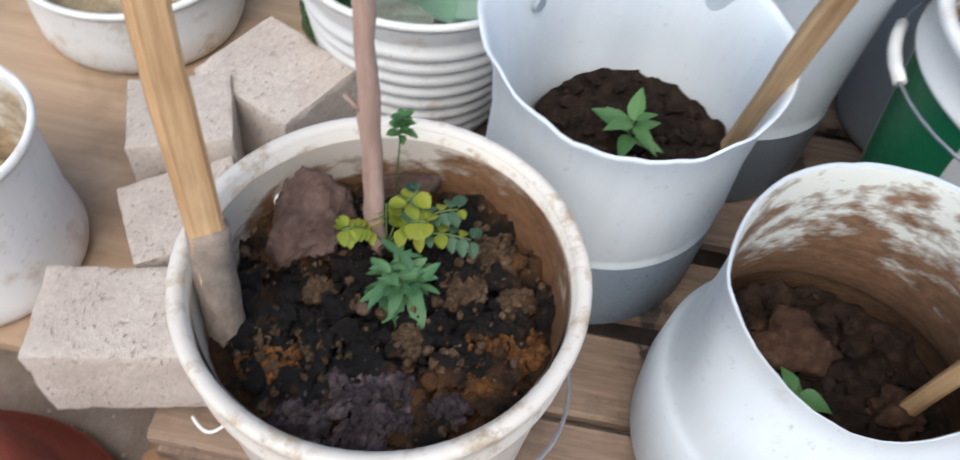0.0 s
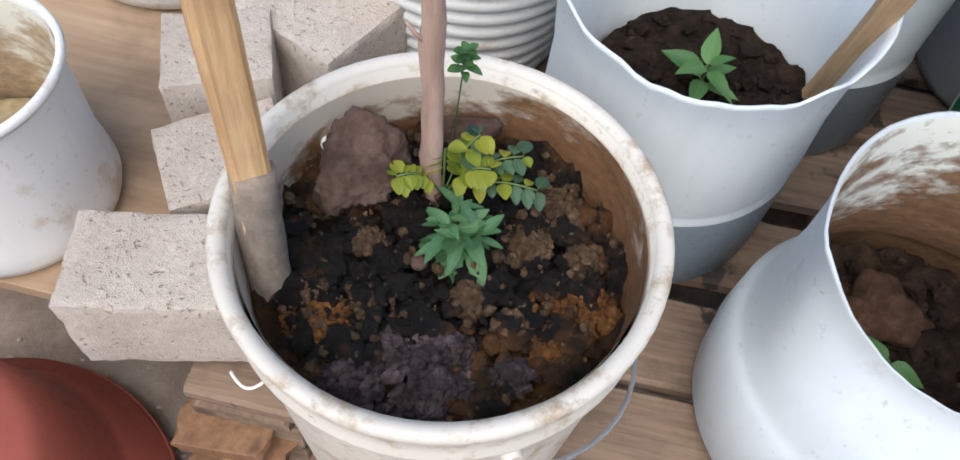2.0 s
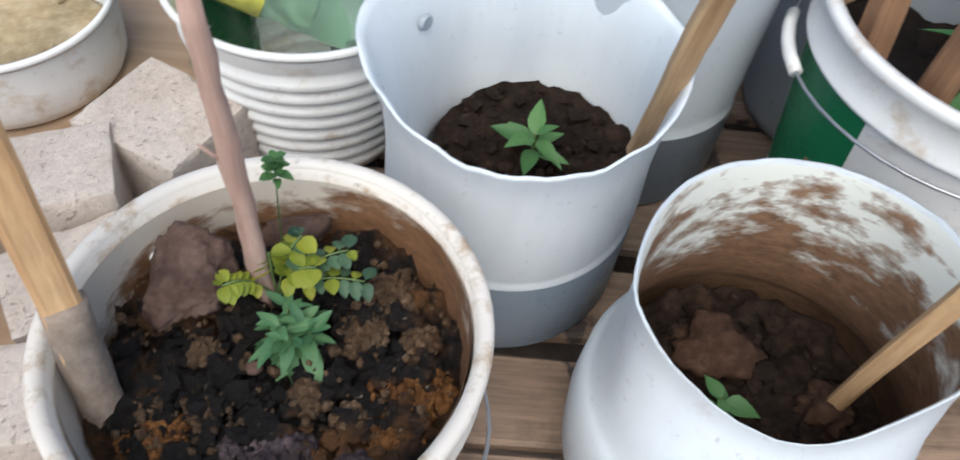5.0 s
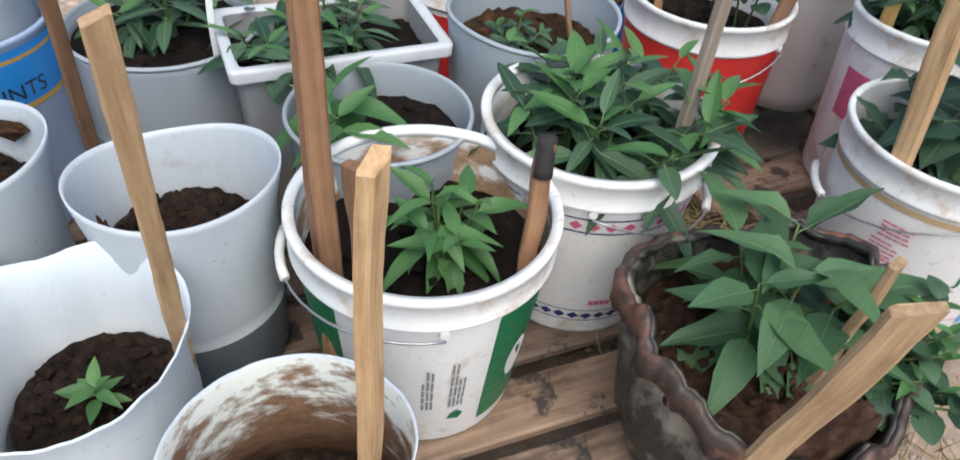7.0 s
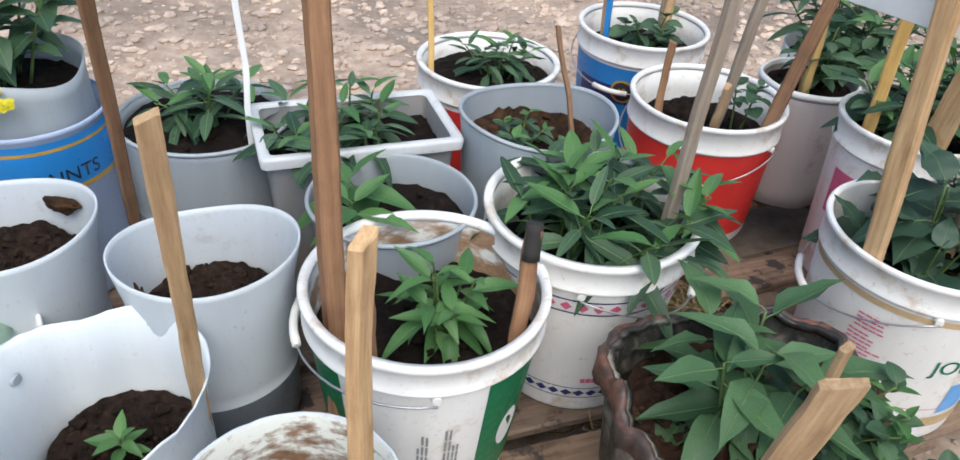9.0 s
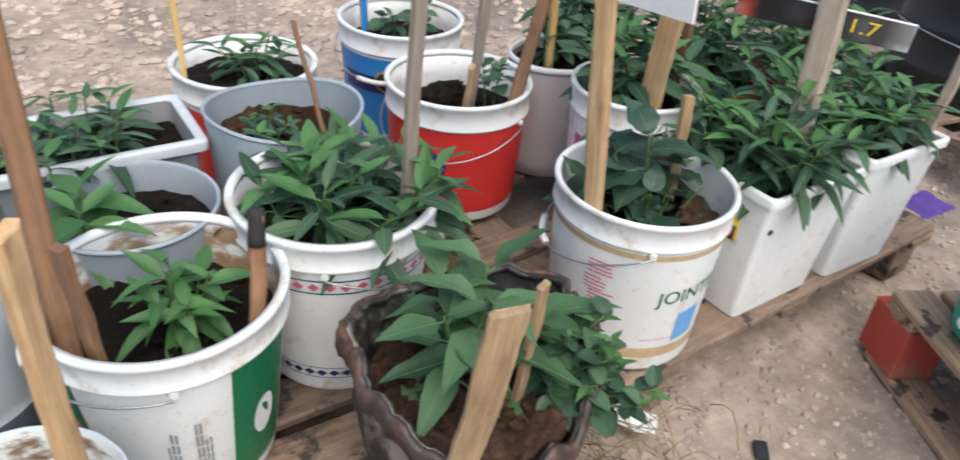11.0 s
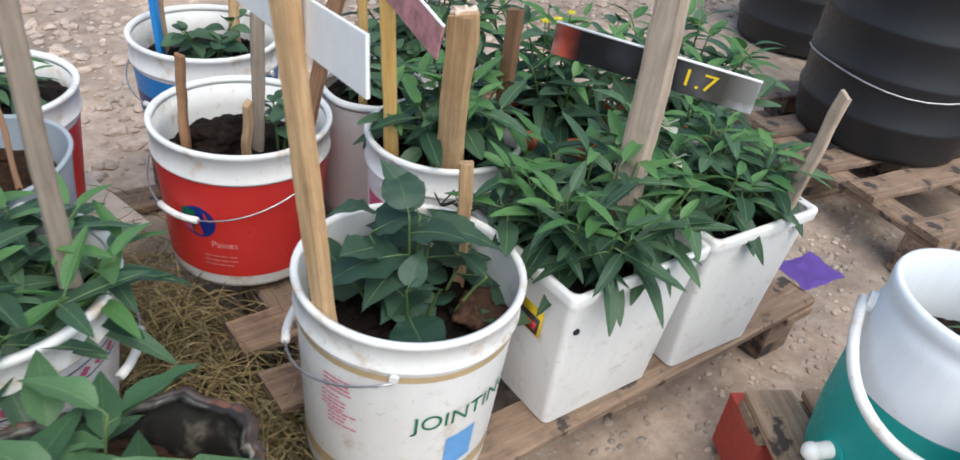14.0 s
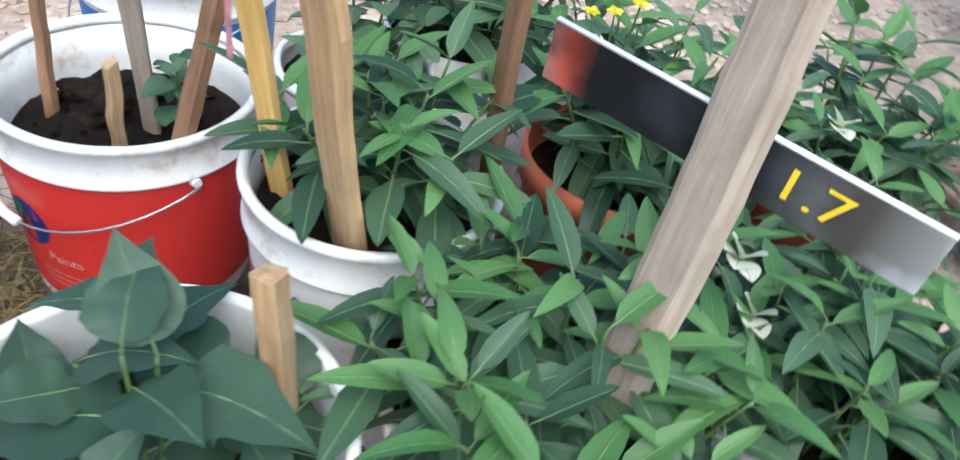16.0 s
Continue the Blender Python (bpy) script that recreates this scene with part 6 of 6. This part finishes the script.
# ------------------------------------------------ rear plants, clay pots and barrel
for i, (x, y, r) in enumerate(((2.02, 0.60, 0.13), (2.33, 0.52, 0.13))):
    p = thing("clay_pot", (x, y, PH if x < 2.3 else 0.0), "orange clay-coloured pot under dense leaves", "pot", "clay pots")
    h = 0.30 if x < 2.3 else 0.44
    part("pot_wall", lathe(wall_profile([(r * 0.7, 0), (r * 0.74, 0.005), (r * 0.94, h - 0.04), (r, h - 0.04), (r, h)], 0.006), 48), ORANGE, p)
    soil(x, y, r * 0.91, (PH if x < 2.3 else 0) + 0.01, (PH if x < 2.3 else 0) + h - 0.04, SOIL, 0.01, 60 + i, "dark soil in a clay pot", 8)
    plant((x, y, (PH if x < 2.3 else 0) + h - 0.04), 20, 0.24, 0.21, L_LANCE, 0.095, 10, "dense plant with long pointed green leaves in a clay pot", young=L_LANCE_Y, seed=61 + i, foot=0.4, wide=1.15)
p = thing("white_bin", (1.97, 0.98, PH), "white bin crowded with green leaves behind", "tub")
part("bin_wall", lathe(wall_profile([(0.11, 0), (0.12, 0.005), (0.14, 0.30)], 0.004), 48), BIN, p)
soil(1.97, 0.98, 0.13, PH + 0.01, 0.42, SOIL, 0.01, 66, "dark soil in a rear bin", 5)
plant((1.97, 0.98, 0.42), 16, 0.28, 0.22, L_LANCE, 0.10, 10, "tall leafy green plant behind the bins", young=L_LANCE_Y, seed=66, foot=0.4, wide=1.2)
stake((1.80, 0.55, 0.40), (1.79, 0.55, 0.72), 0.03, 0.015, STAKE_BROWN, "brown lath among the rear leaves", 0, 0.1, 31)

bar = thing("barrel", (3.36, 0.40, PH), "large black ribbed plastic barrel on a pallet", "barrel")
pr = [(0.22, 0), (0.245, 0.008), (0.252, 0.03)]
for i in range(5):
    z = 0.10 + i * 0.13
    pr += [(0.262 + 0.004 * i, z), (0.268 + 0.004 * i, z + 0.012), (0.268 + 0.004 * i, z + 0.022), (0.262 + 0.004 * i, z + 0.034)]
pr += [(0.285, 0.76), (0.292, 0.775), (0.292, 0.80), (0.285, 0.803)]
part("barrel_wall", lathe(wall_profile(pr, 0.006, 0.012), 64), BLACKPL, bar)
bm = bmesh.new()
tube(bm, [(0.271 * math.cos(a), 0.271 * math.sin(a), 0.225 + 0.01 * math.sin(a * 3)) for a in [i * 0.2 for i in range(32)]], 0.003, 6)
part("wire_tie", bm, WIRE, bar, "wire tied round the barrel")
wp, _ = pail((3.72, 0.16, PH), 0.16, 0.13, 0.34, WHITE, "white plastic pail with a trailing plant on a pallet", collar=0.05)
soil(3.72, 0.16, 0.135, PH + 0.01, 0.43, SOIL, 0.01, 67, "dark soil in a far pail", 5)
plant((3.70, 0.14, 0.43), 5, 0.10, 0.16, L_HEART, 0.06, 6, "trailing vine with broad leaves in a far pail", seed=67)
bar2 = thing("barrel", (4.55, 0.15, 0.0), "large black plastic barrel standing on the ground", "barrel")
part("barrel_wall", lathe(wall_profile(pr, 0.006, 0.012), 64), BLACKPL, bar2)
bar3 = thing("barrel", (4.35, 1.2, 0.0), "large black plastic barrel standing on the ground", "barrel")
part("barrel_wall", lathe(wall_profile(pr, 0.006, 0.012), 64), BLACKPL, bar3)

# ------------------------------------------------ drinks cooler and label pail on the red-cornered pallet
CO = (1.945, -0.245)
P2 = 0.19
co = thing("drinks_cooler", (*CO, P2), "teal and white drinks cooler reused as a planter", "cooler")
part("lower_body", lathe(wall_profile([(0.110, 0), (0.118, 0.005), (0.122, 0.016), (0.131, 0.10), (0.133, 0.205), (0.133, 0.210)], 0.006), 72), TEAL, co, "teal lower body")
part("upper_body", lathe([(0.1338, 0.203), (0.1344, 0.207), (0.1335, 0.25), (0.1315, 0.30), (0.1300, 0.316), (0.1288, 0.319), (0.1288, 0.334), (0.1312, 0.338), (0.1316, 0.352), (0.1290, 0.358), (0.1225, 0.358), (0.1185, 0.350), (0.1185, 0.24), (0.1195, 0.206)], 72, None, False), plastic("clean_white_plastic", (0.80, 0.83, 0.86), amount=0.12, seed=44), co, "white upper body")
f = Vector((math.cos(radians(-162)), math.sin(radians(-162)), 0))
s = Vector((-f.y, f.x, 0))
bm = bmesh.new()
hpts = [s * 0.146 * math.cos(u) + f * 0.182 * math.sin(u) ** 0.7 + Vector((0, 0, 0.288 - 0.092 * math.sin(u))) for u in [math.pi * i / 28 for i in range(29)]]
tube(bm, hpts, 0.0085, 10)
part("carry_handle", bm, WHITE, co, "white plastic carry handle")
for sg_ in (1, -1):
    bm = bmesh.new()
    bmesh.ops.create_cone(bm, cap_ends=True, segments=20, radius1=0.02, radius2=0.018, depth=0.014, matrix=Matrix.Translation(s * sg_ * 0.134 + Vector((0, 0, 0.286))) @ (s * sg_).to_track_quat("Z", "Y").to_matrix().to_4x4())
    part("handle_pivot", bm, WHITE, co)
sp = Vector((1.799 - CO[0], -0.169 - CO[1], 0)).normalized()
bm = bmesh.new()
mt = Matrix.Translation(sp * 0.1275 + Vector((0, 0, 0.075))) @ sp.to_track_quat("Z", "Y").to_matrix().to_4x4()
bmesh.ops.create_cone(bm, cap_ends=True, segments=20, radius1=0.027, radius2=0.025, depth=0.008, matrix=mt)
part("tap_plate", bm, TEAL, co)
bm = bmesh.new()
bmesh.ops.create_cone(bm, cap_ends=True, segments=20, radius1=0.014, radius2=0.012, depth=0.035, matrix=mt @ Matrix.Translation((0, 0, 0.018)))
bmesh.ops.create_uvsphere(bm, u_segments=16, v_segments=10, radius=0.0155, matrix=mt @ Matrix.Translation((0, 0, 0.036)))
bmesh.ops.create_cone(bm, cap_ends=True, segments=14, radius1=0.007, radius2=0.008, depth=0.03, matrix=Matrix.Translation(sp * 0.143 + Vector((0, 0, 0.058))))
part("tap", bm, WHITE, co, "white push tap")
soil(CO[0] + 0.012, CO[1] - 0.022, 0.108, P2 + 0.03, P2 + 0.26, SOIL, 0.01, 70, "dark soil in a drinks cooler", 10)
plant((CO[0] + 0.02, CO[1] - 0.04, P2 + 0.26), 2, 0.11, 0.03, L_OVATE_Y, 0.05, 7, "fresh green seedling in a drinks cooler", seed=71)
stake((CO[0] - 0.005, CO[1] - 0.03, P2 + 0.24), (CO[0] + 0.08, CO[1] - 0.28, P2 + 0.62), 0.036, 0.016, STAKE, "broad sawn lath leaning out of the cooler", 0, 0.05, 33)
co.matrix_world = Matrix.Translation((*CO, P2 + 0.006)) @ Matrix.Rotation(radians(3), 4, Vector((0.79, 0.61, 0)))
G2 = (1.785, -0.530)
g2, g2c = pail((*G2, P2), 0.165, 0.138, 0.33, WHITE, "white paint pail with a green label on a pallet", collar=0.052)
part("green_label", patch(g2c, -196, -160, 0.03, 0.10), GREEN, g2, "dark green label field")
part("emblem", wrap_shape(g2c, [(0, 0), (0.018, 0.0), (0.022, 0.012), (0.012, 0.02), (0.002, 0.014)], -226, 0.10), GREEN, g2, "small green emblem")
bar_lines(g2c, g2, INK, -214, 0.10, 6, 0.10, 0.006, 0.003, 9, True)
plain_pot((2.26, -0.50, P2), [(0.08, 0), (0.095, 0.006), (0.11, 0.22), (0.112, 0.225)], JUG, "milky plastic pot beside the cooler", "plastic_pot")
plain_pot((2.42, -0.30, P2), [(0.06, 0), (0.07, 0.005), (0.08, 0.15), (0.082, 0.155)], WHITE, "small white pot behind the cooler", "plastic_pot")

board("sign_board", (3.42, -0.42, 0.003), (3.78, -0.26, 0.003), 0.36, PHOTO, "dark glossy board leaning on the ground beyond the pallets", 0.006, (0.25, -0.45))
plain_pot((3.60, -0.10, 0.0), [(0.045, 0), (0.052, 0.004), (0.062, 0.11), (0.064, 0.115)], RED, "small red plastic tub on the ground")
bottle((3.10, -0.36, 0.046), (90, 0, 40), GREENGLASS, "clear pale bottle lying on the ground", False)
# ------------------------------------------------ litter
bm = bmesh.new()
bmesh.ops.create_icosphere(bm, subdivisions=4, radius=1.0)
for v in bm.verts:
    k = 1 + 0.55 * noise.noise(v.co * 1.7) + 0.35 * noise.noise(v.co * 4.1)
    v.co = Vector((v.co.x * 0.020, v.co.y * 0.012, v.co.z * 0.013)) * k
solid("film_scrap", bm, plain("pale_film", (0.62, 0.50, 0.40), 0.6), (1.574, 0.440, 0.778), "crumpled pale film caught on a lath's torn top", "litter", rz=-30)
rear = thing("yellow_flowers", (1.906, 0.551, 0.684), "small yellow flowers among the rear leaves", "flower")
for i, (x, y, z) in enumerate(((0, 0, 0), (0.022, -0.010, 0.012), (-0.018, 0.014, -0.006))):
    part("stem", tube(bmesh.new(), bow((x, y, z), (x * 0.4 + 0.01, y * 0.4 + 0.02, -0.12), (0.006, 0.0, 0.0), 6), 0.0011, 4), STEM, rear)
    for k in range(5):
        a = k * 1.257 + i
        part("petal", petal[k % 2], None, rear, m=aim((x, y, z), (math.cos(a) - 0.2, math.sin(a) - 0.4, 0.45), (0, -0.5, 1), 0.009))
bm = bmesh.new()
tube(bm, [(1.535 + 0.018 * math.sin(i * 0.9), 0.395 + 0.012 * math.cos(i * 1.3), 0.487 + 0.004 * i * (i % 2) + 0.002 * i) for i in range(9)], 0.0022, 5, 0.6)
solid("dry_tendril", bm, BURNT, label="twisted dry black tendril on the compound pail's rim", category="twig")
bm = bmesh.new()
tube(bm, bow((-0.205, 0.300, 0.176), (-0.168, 0.298, 0.180), (0.0, -0.014, 0.0), 12), 0.0016, 6)
solid("plastic_scrap", bm, PAPER, label="frayed strip of white plastic on the plywood edge", category="litter")
bm = bmesh.new()
n = 8
g = [[bm.verts.new((0.13 * (i / n - 0.5), 0.10 * (j / n - 0.5), 0.010 + 0.010 * noise.noise((i * 0.6, j * 0.6, 2)))) for i in range(n + 1)] for j in range(n + 1)]
for j in range(n):
    for i in range(n):
        bm.faces.new((g[j][i], g[j][i + 1], g[j + 1][i + 1], g[j + 1][i]))
bmesh.ops.solidify(bm, geom=bm.faces[:], thickness=0.0015)
solid("plastic_wrapper", bm, PURPLE, (2.425, 0.125, PH), "crumpled purple plastic wrapper at the pallet's end", "litter", rz=-12)
bm = bmesh.new()
box(bm, 0.05, 0.085, 0.002, bevel=0)
bmesh.ops.subdivide_edges(bm, edges=bm.edges[:], cuts=4, use_grid_fill=True)
for v in bm.verts:
    v.co.z += 0.012 * noise.noise(v.co * 25)
solid("paper_scrap", bm, PAPER, (1.33, 0.175, 0.035), "crumpled white paper scrap under the pallet", "litter", rz=30)
bm = bmesh.new()
box(bm, 0.045, 0.026, 0.008, bevel=0.002)
solid("plastic_scrap", bm, BLACKPL, (1.494, -0.014, 0.003), "small dark plastic scrap on the earth", "litter", rz=40)


def strands(name, count, area, zr, length, mat, label, seed, r=0.0011):
    """A loose tangle of dry stalks, one heap of stuff."""
    rnd = random.Random(seed)
    bm = bmesh.new()
    for _ in range(count):
        x, y = rnd.gauss(area[0], area[2]), rnd.gauss(area[1], area[3])
        a, L = rnd.random() * 6.28, length * rnd.uniform(0.4, 1.2)
        z = rnd.uniform(*zr)
        c, b = rnd.uniform(-1, 1), rnd.uniform(-0.02, 0.05)
        pts = []
        for i in range(5):
            u = i / 4
            pts.append((x + math.cos(a + c * u) * L * u, y + math.sin(a + c * u) * L * u, max(0.004, z + b * math.sin(3.1 * u))))
        tube(bm, pts, r, 3)
    return tagged(new(name, to_mesh(name, bm, mat)), label, "grass", kind="stuff")


strands("dry_grass", 2600, (1.16, 0.66, 0.085, 0.24), (0.005, 0.15), 0.16, STRAW, "tangle of dry straw and dead vines between the pallets", 3)
strands("green_weeds", 120, (1.30, 0.50, 0.08, 0.14), (0.01, 0.10), 0.10, STEM, "thin green weeds among the dry straw", 4)
